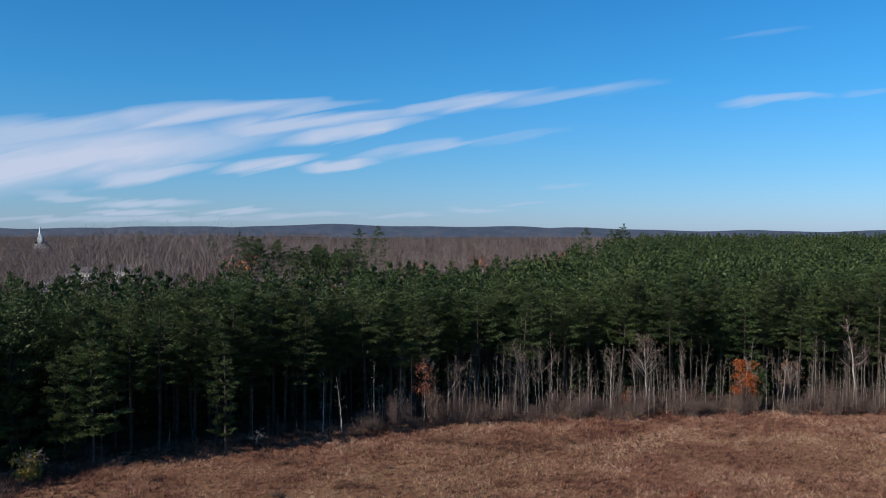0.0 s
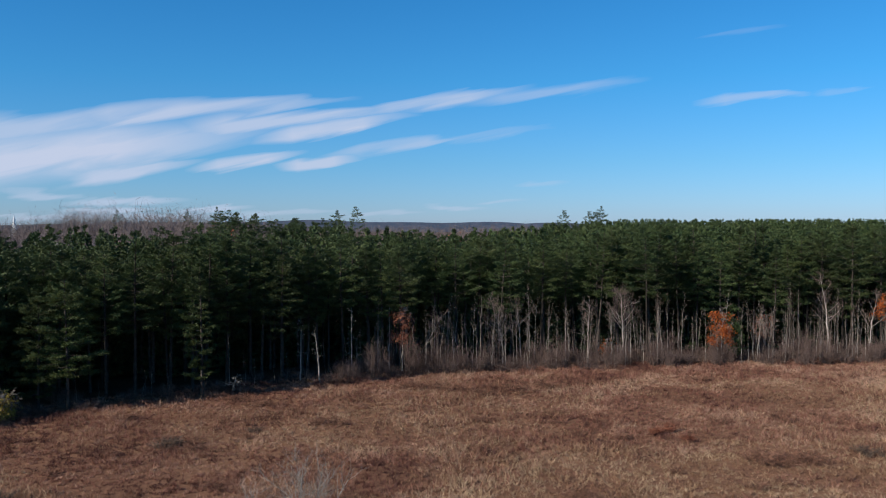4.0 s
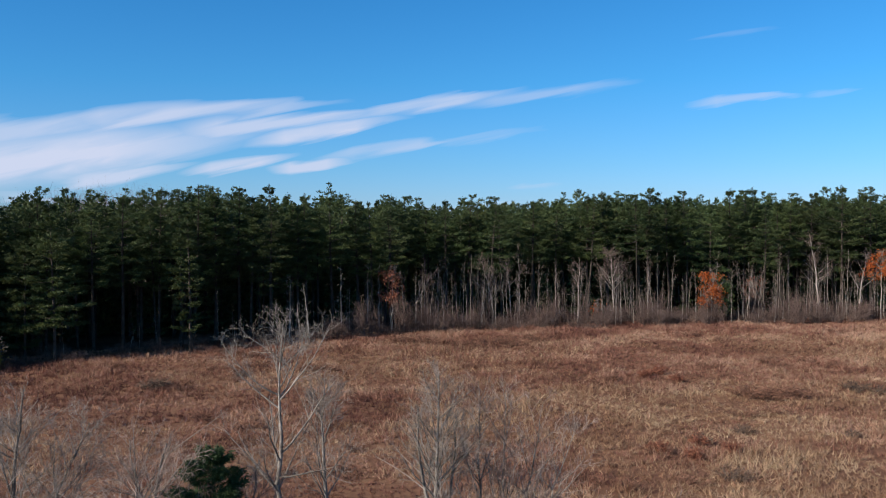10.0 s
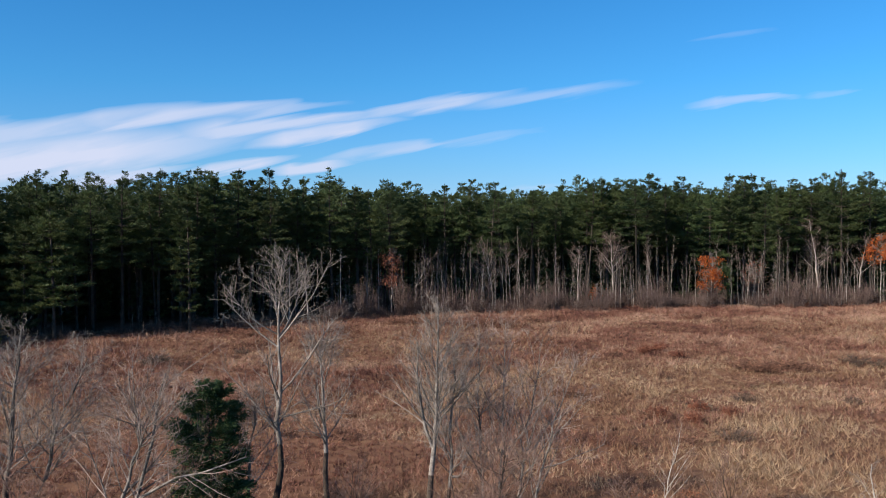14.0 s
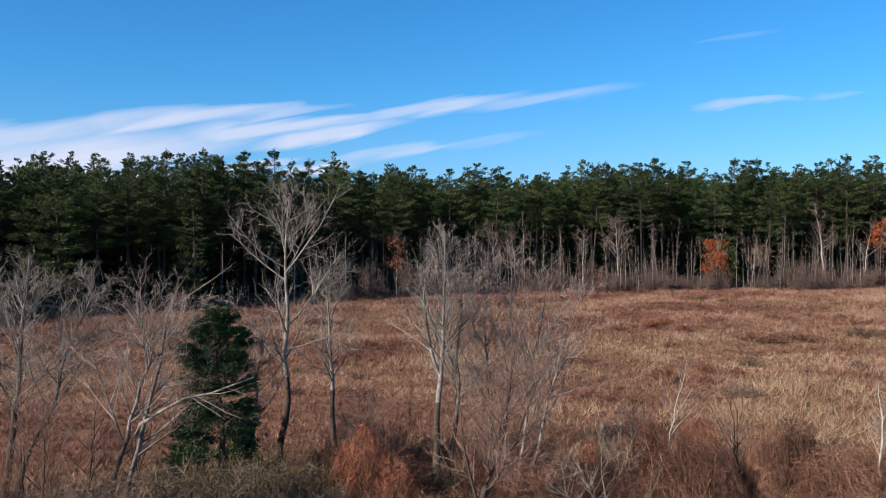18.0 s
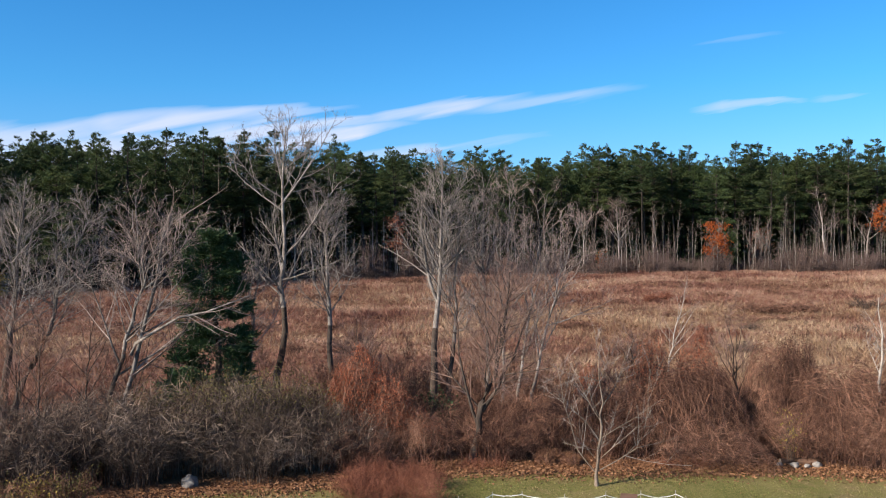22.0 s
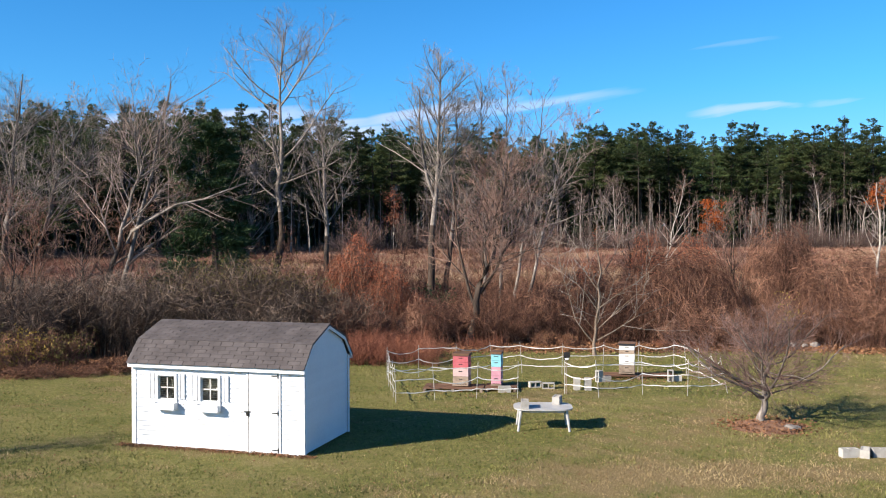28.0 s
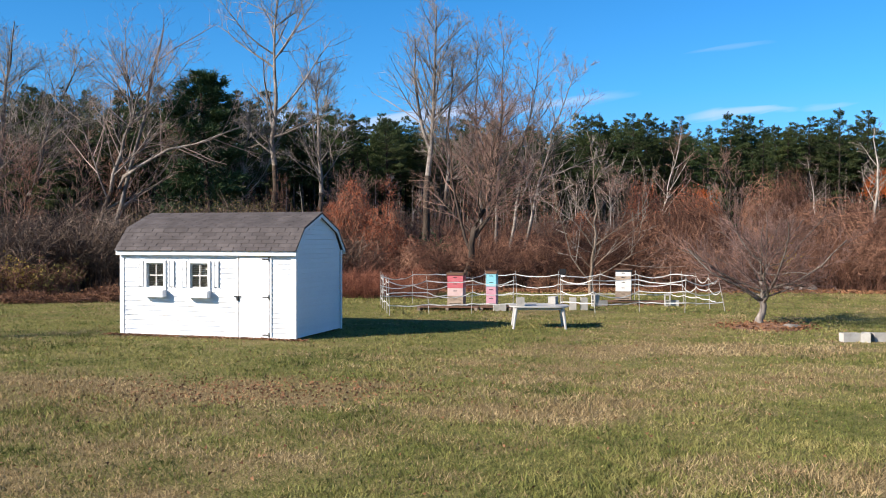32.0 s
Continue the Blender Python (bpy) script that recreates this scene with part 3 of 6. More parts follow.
def pine_mesh(seed, tall, clear, reach, needle, tufts=13, per=11, limbs=5, step=1.5, slim=0.38, widths=(0.7, 1.0, 0.86, 0.58, 0.25, 0.05), uneven=0.7):
    """Trunk and crown meshes of a white pine: bare stem to the share clear, then tiers of flat tufted plumes with gaps between."""
    rng = np.random.default_rng(seed)
    trunk, crown = Heap(), Heap()
    k = 9
    z = np.linspace(0, 1, k)
    P = np.stack([rng.normal(0, 0.12, k).cumsum() * z, rng.normal(0, 0.12, k).cumsum() * z, z * tall * 0.985], -1)[None]
    R = (0.011 * tall * (1 - 0.93 * z) + 0.02)[None]
    tubes(trunk, P, R, 6)
    tiers = max(int((1 - clear) * tall / step), 3)
    f = np.repeat(clear + (np.arange(tiers) + rng.uniform(0.1, 0.9, tiers)) / tiers * (0.985 - clear), limbs)
    m = len(f)
    f = np.clip(f + rng.normal(0, 0.006, m), clear, 0.985)
    grow = 1 - uneven + uneven * np.repeat(rng.uniform(0.6, 1.2, tiers), limbs) * rng.uniform(0.5, 1.2, m)
    az = np.tile(np.arange(limbs) * 6.283 / limbs, tiers) + np.repeat(rng.uniform(0, 6.283, tiers), limbs) + rng.normal(0, 0.3, m)
    lop = rng.uniform(0, 6.283)
    L = reach * np.interp(f, clear + (1 - clear) * np.array([0, 0.16, 0.5, 0.74, 0.9, 1.0]), widths) * grow * (1 + 0.22 * np.cos(az - lop))
    L = np.maximum(L, 0.2)
    rise = np.radians(np.interp((f - clear) / (1 - clear), [0, 0.5, 0.8, 1.0], [-4, 8, 24, 55]) + rng.normal(0, 6, m))
    at = np.stack([np.interp(f, z, P[0, :, i]) for i in range(3)], -1)
    flat = np.stack([np.cos(az), np.sin(az), np.zeros(m)], -1)
    u = np.linspace(0, 1, 5)
    B = at[:, None] + flat[:, None] * (L * np.cos(rise))[:, None, None] * u[None, :, None]
    B[..., 2] += (L * np.sin(rise))[:, None] * u + (0.16 * L)[:, None] * (u ** 2 - 0.35 * u)
    B[:, 1:] += rng.normal(0, 0.05, (m, 4, 3)) * L[:, None, None] * 0.3
    tubes(trunk, B, (0.012 * L + 0.012)[:, None] * np.linspace(1, 0.25, 5), 3)
    dead, dr = sprout(rng, P, R, 16, 0.05, max(clear, 0.08), 88, 0.07, 0.011, up=-0.1, k=3, spread=1)
    tubes(trunk, dead, dr, 3)
    s = (0.3 + 0.7 * np.sqrt(rng.uniform(0, 1, (m, tufts)))) * 4 * 0.999
    i = s.astype(int)
    w = (s - i)[..., None]
    rows = np.arange(m)[:, None]
    C = B[rows, i] * (1 - w) + B[rows, i + 1] * w
    S = np.stack([-np.sin(az), np.cos(az), np.zeros(m)], -1)[:, None]
    side = rng.uniform(-1, 1, (m, tufts, 1))
    C = C + S * side * (0.42 * L[:, None, None] * (1.2 - s[..., None] / 4) + 0.1)
    C[..., 2] += rng.normal(0, 0.07, (m, tufts)) - 0.05 * np.abs(side[..., 0]) * L[:, None]
    T = flat[:, None] * 0.75 + S * side * 0.55
    C, T = np.repeat(C.reshape(-1, 3), per, 0), np.repeat(np.broadcast_to(T, (m, tufts, 3)).reshape(-1, 3), per, 0)
    n = len(C)
    D = unit(T + rng.normal(0, 0.45, (n, 3)) + np.array([0, 0, 0.3]))
    size = needle * rng.uniform(0.6, 1.3, n) * np.repeat(np.repeat(np.clip(0.4 + 0.25 * L, 0.45, 1.1), tufts), per)
    blades(crown, C + rng.normal(0, 1, (n, 3)) * np.array([0.3, 0.3, 0.11]) * np.repeat(np.repeat(np.clip(0.25 * L, 0.25, 1.0), tufts), per)[:, None], D, size, size * slim, rng)
    top = 2 * per
    d = unit(rng.normal(0, 0.5, (top, 3)) + np.array([0, 0, 1.0]))
    c = P[0, -1] + np.stack([rng.normal(0, 0.12, top), rng.normal(0, 0.12, top), -rng.uniform(0.0, 1.5, top)], -1)
    blades(crown, c, d, needle * rng.uniform(0.5, 0.9, top), needle * slim * 0.7, rng)
    fill = per * 34
    down = tall * 0.24 * rng.uniform(0.02, 1, fill) ** 0.7
    an = rng.uniform(0, 6.283, fill)
    ring = (0.3 * down + 0.05) * np.sqrt(rng.uniform(0.05, 1, fill)) * (1 + 0.3 * np.sin(an * 3 + seed)) * reach / 4.5
    c = P[0, -1] + np.stack([np.cos(an) * ring, np.sin(an) * ring, -down], -1)
    out = np.stack([np.cos(an) * 0.7, np.sin(an) * 0.7, np.full(fill, 0.7)], -1)
    blades(crown, c, unit(out + rng.normal(0, 0.35, c.shape)), needle * rng.uniform(0.6, 1.1, fill), needle * slim, rng)
    return trunk, crown


def pine(name, seed, label, group="", **kw):
    t, c = pine_mesh(seed, **kw)
    ob = thing(name, label, "pine tree", group)
    part("trunk", t, M_pinebark, ob)
    part("crown", c, M_needle, ob)
    return ob


def tallness(x):
    return np.interp(x, [-190, -70, -15, -6, 30, 42, 160], [26.7, 27.1, 27.3, 25.5, 25.5, 26.7, 26.9])


rng = np.random.default_rng(5)
PINES = [pine("white_pine", 10 + i, "tall dark green white pine with a bare lower trunk", "pines at the edge of the wood",
              tall=26, clear=c, reach=r, needle=0.38, tufts=14, per=13, limbs=5, step=st, slim=0.23) for i, (c, r, st) in enumerate([(0.34, 4.7, 1.3), (0.42, 4.4, 1.2), (0.5, 4.5, 1.1), (0.52, 4.4, 1.1), (0.46, 4.2, 1.15), (0.56, 4.5, 1.05)])]
LIT = ((-36.4, 148.4, 23.6, 351, 2.7, 0.14, "slender sunlit pine branched to the ground"), (-55.6, 141.0, 23.5, 352, 5.0, 0.2, "broad sunlit pine with layered boughs"),
       (-68.6, 141.0, 14.0, 353, 3.6, 0.08, "small bushy pine at the wood's edge"), (-60.2, 141.0, 19, 355, 4.2, 0.12, "pine with drooping boughs at the wood's edge"))
spots = []
for row, (gap, back) in enumerate(((4.6, 3.0), (4.8, 7.0))):
    x = -170.0
    while x < 122:
        xx = x + rng.normal(0, 0.8)
        yy = wood_edge(xx) + back + rng.uniform(-1.5, 3.0) + (rng.uniform(3, 9) if xx > -2 else 0)
        clear_of = all(math.hypot(xx - p[0], (yy - p[1]) * 0.8) > 4.6 for p in LIT)
        spots.append((xx, yy)) if clear_of and xx > -0.47 * yy - 12 else None
        x += gap * rng.uniform(0.5, 1.5)
used = set()
for xx, yy in spots:
    i = int(rng.integers(3)) + (0 if xx < -10 or rng.uniform() < 0.4 else 3)
    s = tallness(xx) * rng.uniform(0.86, 1.09) / 26
    m = pose(xx, yy, float(height(xx, yy)) - 0.1, rng.normal(0, 1.2), rng.normal(0, 1.2), rng.uniform(0, 360)) @ Matrix.Diagonal((s, s, s, 1))
    if i not in used:
        used.add(i)
        PINES[i].matrix_basis = m
    else:
        c = copy_thing(PINES[i], m)
        c.matrix_basis = m


def scatter(variants, pts, rng, lo=0.85, hi=1.15):
    """One big mesh from many turned and scaled copies; pts: x, y, z, scale."""
    heap = Heap()
    pick = rng.integers(len(variants), size=len(pts))
    for j, (v, t, q) in enumerate(variants):
        p = pts[pick == j]
        n = len(p)
        if not n:
            continue
        an = rng.uniform(0, 6.283, n)
        c, s = np.cos(an), np.sin(an)
        sc = p[:, 3] * rng.uniform(lo, hi, n)
        V = np.stack([v[:, 0] * c[:, None] - v[:, 1] * s[:, None], v[:, 0] * s[:, None] + v[:, 1] * c[:, None], np.broadcast_to(v[:, 2], (n, len(v)))], -1) * sc[:, None, None] + p[:, None, :3]
        off = (np.arange(n) * len(v))[:, None, None]
        base = heap.n
        heap.v.append(V.reshape(-1, 3))
        heap.n += n * len(v)
        if len(t):
            heap.t.append((t[None] + off).reshape(-1, 3) + base)
        if len(q):
            heap.q.append((q[None] + off).reshape(-1, 4) + base)
    return heap


def pine_depth(x):
    """How far back the pines reach before the bare woods begin."""
    return np.interp(x, [-0.6, -0.25, -0.1, 0.0, 0.12, 0.22, 0.6], [215, 225, 255, 300, 360, 760, 800])


mid, midtrunk = [], []
for i in range(4):
    t, c = pine_mesh(40 + i, tall=26, clear=0.42, reach=4.4, needle=0.5, tufts=8, per=5, limbs=5, step=1.15, slim=0.38)
    mid.append(c.arrays())
    bare = tubes(Heap(), np.array([[[0, 0, 0], [0.1, 0, 9.0], [0, 0.1, 20.0]]]), np.array([[0.3, 0.24, 0.1]]), 5)
    midtrunk.append(bare.arrays())
far = [pine_mesh(60 + i, tall=26, clear=0.25, reach=4.4, needle=1.0, tufts=5, per=2, limbs=4, step=2.2, slim=0.6)[1].arrays() for i in range(3)]


def stand(y0, y1, step, rng):
    """Scattered tree places between two distances ahead, wider with distance."""
    pts = []
    y = y0
    while y < y1:
        half = 0.56 * y + 15
        # Extra width out of view on the left, so pines there shade the wood.
        more = 14
        n = int((2 * half + more) / step)
        pts.append(np.stack([rng.uniform(-half - more, half, n), y + rng.uniform(-step / 2, step / 2, n)], -1))
        y += step
    return np.concatenate(pts)


p = stand(60, 330, 4.6, rng)
back = p[:, 1] - wood_edge(p[:, 0]) - np.where(p[:, 0] > -2, 7, 0)
p = p[(back > 10) & (p[:, 1] < pine_depth(p[:, 0] / p[:, 1]))]
near = p[p[:, 1] < wood_edge(p[:, 0]) + 42]
rest = p[p[:, 1] >= wood_edge(p[:, 0]) + 42]
pts = lambda a: np.column_stack([a, height(a[:, 0], a[:, 1]) - 0.1, tallness(a[:, 0]) / 26])
keep = np.random.default_rng(8)
tagged(new("pine_woods", scatter(mid, pts(near), np.random.default_rng(3), 0.82, 1.1).mesh("pine_woods", M_needle_far)), "dense dark green pine crowns filling the wood", "woods", kind="stuff")
tagged(new("pine_stems", scatter(midtrunk, pts(near), np.random.default_rng(3)).mesh("pine_stems", M_stem)), "bare grey-brown pine stems inside the wood, darkened for shade", "woods", kind="stuff")
# Added filler: low conifers that block the bright sky between the stems.
young = [pine_mesh(70 + i, tall=26, clear=0.04, reach=6.5, needle=1.5, tufts=7, per=2, limbs=5, step=2.2, slim=0.6)[1].arrays() for i in range(3)]
und = stand(110, 250, 4.4, rng)
under = und[:, 1] - wood_edge(und[:, 0])
und = und[(under > 15) & (under < 52)]
up_ = np.column_stack([und, height(und[:, 0], und[:, 1]) - 0.3, np.full(len(und), 0.5)])
tagged(new("pine_undergrowth", scatter(young, up_, np.random.default_rng(14), 0.7, 1.15).mesh("pine_undergrowth", M_needle_far)), "dark young conifers added under the pines to block sky gaps", "woods", kind="stuff")
rest = rest[keep.uniform(size=len(rest)) < 0.62]
p2 = stand(330, 800, 9.0, rng)
p2 = p2[p2[:, 1] < pine_depth(p2[:, 0] / p2[:, 1])]
tagged(new("far_pine_woods", scatter(far, pts(np.concatenate([rest, p2])), rng, 0.85, 1.06).mesh("far_pine_woods", M_needle_far)), "far dark green pine canopy reaching to the skyline", "woods", kind="stuff")

# Pines out of view on the left, added to keep sun off the wood.
side = np.concatenate([np.stack([rng.uniform(-0.56 * yy - 100, -0.56 * yy - 24, 12), yy + rng.uniform(-3, 3, 12)], -1) for yy in np.arange(60, 250, 6.0)])
side = side[side[:, 1] > wood_edge(side[:, 0]) + 2]
tagged(new("side_pine_woods", scatter(far, pts(side), rng, 0.85, 1.06).mesh("side_pine_woods", M_needle_far)), "unseen dark green pines added beside the marsh to shade the wood", "woods", kind="stuff")

# ---- bare woods behind, hills, village ----


def fuzz(seed, tall, wide):
    """A leafless crown for far hardwoods: a few stems and a haze of upright twigs."""
    rng = np.random.default_rng(seed)
    h = Heap()
    P = np.array([[[0, 0, 0], [0.1, 0, tall * 0.3], [0, 0.2, tall * 0.55]]], float)
    R = np.array([[0.2, 0.15, 0.08]])
    tubes(h, P, R, 3)
    B, BR = sprout(rng, P, R, 7, 0.35, 1, 34, 0.8, 0.02, up=0.4, k=3, spread=1)
    d = B[:, 2] - B[:, 0]
    blades(h, B[:, 0], unit(d), np.linalg.norm(d, axis=1), 0.2, rng)
    C, CR = sprout(rng, B, BR, 6, 0.3, 1, 40, 0.45, 0.02, up=0.3, k=3)
    d = C[:, 2] - C[:, 0]
    blades(h, C[:, 0], unit(d), np.linalg.norm(d, axis=1) * 1.1, 0.09, rng)
    F, _ = sprout(rng, C, CR, 1, 0.2, 1, 45, 0.6, 0.02, up=0.2, k=2)
    d = F[:, 1] - F[:, 0]
    blades(h, F[:, 0], unit(d), np.linalg.norm(d, axis=1) * 1.2, 0.08, rng)
    return h.arrays()


hard = [fuzz(80 + i, 18, 5) for i in range(4)]
p = np.concatenate([stand(196, 420, 6.5, rng), stand(420, 900, 13, rng), stand(900, 1500, 26, rng)])
u = p[:, 0] / p[:, 1]
p = p[(p[:, 1] > pine_depth(u)) & (u < 0.34) & ~((u > -0.445) & (u < -0.33) & (p[:, 1] > 262) & (p[:, 1] < 358) & (rng.uniform(size=len(u)) < 0.35))]
pts = np.column_stack([p, height(p[:, 0], p[:, 1]) - 0.2, np.full(len(p), 0.95)])
tagged(new("bare_woods", scatter(hard, pts, rng, 0.7, 1.28).mesh("bare_woods", M_hardwood)), "leafless grey-brown hardwoods on the rise behind the pines", "woods", kind="stuff")
orange_far = Heap()
for x, y in ((-44, 300), (-10, 420), (22, 520), (60, 480), (75, 560), (-75, 330), (35, 400)):
    z = float(height(x, y)) + 13
    c = np.repeat(np.array([[x, y, z]]), 160, 0) + rng.normal(size=(160, 3)) * np.array([3.2, 3.2, 2.6])
    blades(orange_far, c, unit(rng.normal(size=c.shape)), 1.6, 0.8, rng)
tagged(new("russet_oaks", orange_far.mesh("russet_oaks", M_brushred)), "russet oak crowns among the bare hardwoods", "woods", kind="stuff")
LONE = [(-49.1, 520, 41.7), (-34.7, 480, 40.6), (89.2, 560, 40.8), (101.4, 540, 40.4), (105.5, 542, 41.0), (109.6, 540, 42.1), (-98.6, 380, 37.7), (-82, 360, 38.5), (-142, 420, 38.0)]
LONE += [(-68.8 + rng.uniform(-7, 7), 340 + rng.uniform(-8, 8), rng.uniform(35, 38.6)) for _ in range(9)] + [(-45 + rng.uniform(-13, 13), 333 + rng.uniform(-12, 12), rng.uniform(31, 34.8)) for _ in range(24)]
tall_far = np.array([[x, y, float(height(x, y)) - 1, (top - float(height(x, y)) + 1) / 26] for x, y, top in LONE])
tagged(new("lone_pines", scatter(mid, tall_far, rng, 0.97, 1.03).mesh("lone_pines", M_needle_far)), "single dark pines standing above the bare hardwoods", "woods", kind="stuff")

M_hill = bpy.data.materials.new("hazed_hills")
M_hill.use_nodes = True


def hill_material():
    N, L = M_hill.node_tree.nodes, M_hill.node_tree.links
    n = N.new("ShaderNodeTexNoise")
    n.inputs["Scale"].default_value, n.inputs["Detail"].default_value = 0.02, 6
    L.new(N.new("ShaderNodeNewGeometry").outputs["Position"], n.inputs["Vector"])
    r = N.new("ShaderNodeValToRGB")
    # The blue of distance haze is put into the hills' own colour.
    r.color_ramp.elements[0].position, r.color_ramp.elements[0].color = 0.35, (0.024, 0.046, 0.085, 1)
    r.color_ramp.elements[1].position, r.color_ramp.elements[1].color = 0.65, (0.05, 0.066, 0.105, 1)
    L.new(n.outputs[0], r.inputs[0])
    N["Principled BSDF"].inputs["Roughness"].default_value = 1.0
    L.new(r.outputs[0], N["Principled BSDF"].inputs["Base Color"])


hill_material()
for k, (dist, top, wav, seed) in enumerate(((2600, 27, 8, 1), (3700, 40, 12, 5), (4400, 50, 14, 9))):
    xs = np.linspace(-0.75, 0.75, 160) * dist
    ridge = top + wav * (np.sin(xs / dist * 11 + seed) * 0.6 + np.sin(xs / dist * 27 + 2 * seed) * 0.35 + np.sin(xs / dist * 61 + seed) * 0.15)
    ridge = ridge - 14 * k * smooth01((xs / dist - 0.08) / 0.25)
    v = np.concatenate([np.stack([xs, np.full(160, dist), np.full(160, -5.0)], -1), np.stack([xs, np.full(160, dist + 120), ridge], -1), np.stack([xs, np.full(160, dist + 400), np.full(160, -5.0)], -1)])
    i = np.arange(159)
    f = np.concatenate([np.stack([i, i + 1, i + 161, i + 160], -1), np.stack([i + 160, i + 161, i + 321, i + 320], -1)])
    tagged(new("backdrop", Heap().add(v, f).mesh("backdrop", M_hill, True)), "low wooded hills on the horizon, painted blue for haze", "hills", kind="structure")


def church():
    x, y = -464, 1030
    z = 16.5
    ob = thing("church", "white church with a slender pointed steeple among bare trees", "church", at=pose(x, y, z, 0, 0, 12))
    h = boxes(Heap(), -6, 6, -10, 10, -8, 6)
    part("wall", h, M_far, ob)
    roof = Heap().add([(-6.6, -10.5, 6), (6.6, -10.5, 6), (0, -10.5, 11), (-6.6, 10.5, 6), (6.6, 10.5, 6), (0, 10.5, 11)], [(0, 3, 5, 2), (1, 2, 5, 4), (0, 1, 4, 3)])
    part("roof", roof, M_slate, ob)
    part("tower", boxes(Heap(), -2.4, 2.4, -11, -6, 6, 13), M_far, ob)
    part("belfry", boxes(Heap(), -1.7, 1.7, -10.3, -6.8, 13, 17), M_far, ob)
    s = np.array([[math.cos(i * math.pi / 4) * 1.7, -8.5 + math.sin(i * math.pi / 4) * 1.7, 17] for i in range(8)] + [[0, -8.5, 27.5]])
    part("spire", Heap().add(s, [(i, (i + 1) % 8, 8) for i in range(8)]), M_far, ob)


church()


def house(x, y, z, w, d, h, turn, label):
    ob = thing("house", label, "house", "village houses", pose(x, y, z, 0, 0, turn))
    part("wall", boxes(Heap(), -w / 2, w / 2, -d / 2, d / 2, -3, h), M_far, ob)
    r = Heap().add([(-w / 2 - .4, -d / 2 - .4, h), (w / 2 + .4, -d / 2 - .4, h), (w / 2 + .4, d / 2 + .4, h), (-w / 2 - .4, d / 2 + .4, h), (-w / 2 - .4, 0, h + d * .4), (w / 2 + .4, 0, h + d * .4)],
                   [(0, 1, 5, 4), (2, 3, 4, 5)])
    r.add([(-w / 2 - .4, -d / 2 - .4, h), (-w / 2 - .4, d / 2 + .4, h), (-w / 2 - .4, 0, h + d * .4), (w / 2 + .4, -d / 2 - .4, h), (w / 2 + .4, d / 2 + .4, h), (w / 2 + .4, 0, h + d * .4)], [(0, 2, 1), (3, 4, 5)])
    part("roof", r, M_slate, ob)
    for fl in (1.2, 4.0):
        if fl + 1.5 > h:
            continue
        for i in range(4):
            cx = -w / 2 + w * (i + 0.5) / 4
            part("window", boxes(Heap(), cx - .45, cx + .45, -d / 2 - .05, -d / 2 + .02, fl, fl + 1.4), M_dark, ob)


for x, y, dz, w, d, h, tn in ((-155, 372, -1.5, 5, 5, 4.5, 20), (-146, 366, -2.5, 6, 5, 4.5, -15), (-128, 360, -2.0, 8, 6, 5.0, 5), (-172, 385, -1.5, 5, 5, 4.5, 10)):
    house(x, y, float(height(x, y)) + dz + 2.0, w, d, h, tn, "white clapboard house half hidden by bare trees")

# ---- marsh ----
rng = np.random.default_rng(21)


def patch(x, y):
    """Slow variation over the marsh, about -1 to 1."""
    return np.sin(x * 0.09 + 1.3 * np.sin(y * 0.05)) * 0.5 + np.sin(y * 0.13 + 1.7 * np.sin(x * 0.06 + 2)) * 0.5


n = 440000
y = np.sqrt(rng.uniform(40 ** 2, 186 ** 2, n))
x = rng.uniform(-0.62, 0.62, n) * y
x, y = np.repeat(x[::7], 7)[:n] + rng.normal(0, 0.13, n), np.repeat(y[::7], 7)[:n] + rng.normal(0, 0.13, n)
ok = (y > lawn_edge(x) + 3) & (y < wood_edge(x) + 3)
x, y = x[ok], y[ok]
C = np.stack([x, y, height(x, y) - 0.02], -1)
D = unit(np.stack([rng.normal(0, 0.75, len(x)), rng.normal(0, 0.75, len(x)), np.ones(len(x))], -1))
size = rng.uniform(0.3, 0.85, len(x)) * (1 + 0.35 * patch(x * 3, y * 3)) * (1 + 0.25 * patch(x, y + 40)) * (1 + 0.3 * patch(x * 21, y * 17))
straw = 0.28 * smooth01((x - 5) / 40) * smooth01((150 - y) / 50) + smooth01(0.5 + 0.9 * patch(x * 0.8 + 9, y * 1.1) + 0.5 * patch(x * 4, y * 5)) * np.interp(wood_edge(x) - y, [0, 12, 45, 80], [0.05, 0.2, 0.55, 0.75])
pale = rng.uniform(size=len(x)) < straw
for nm, sel, mat, lb in (("marsh_grass", ~pale, M_meadow, "tall dry russet marsh grass"), ("marsh_sedge", pale, M_straw, "straw-coloured sedge in drifts over the marsh")):
    hp = blades(Heap(), C[sel], D[sel], size[sel], 0.018 + 0.0006 * y[sel], rng)
    tagged(new(nm, hp.mesh(nm, mat)), lb, "marsh grass", kind="stuff")

# ---- shrubs ----


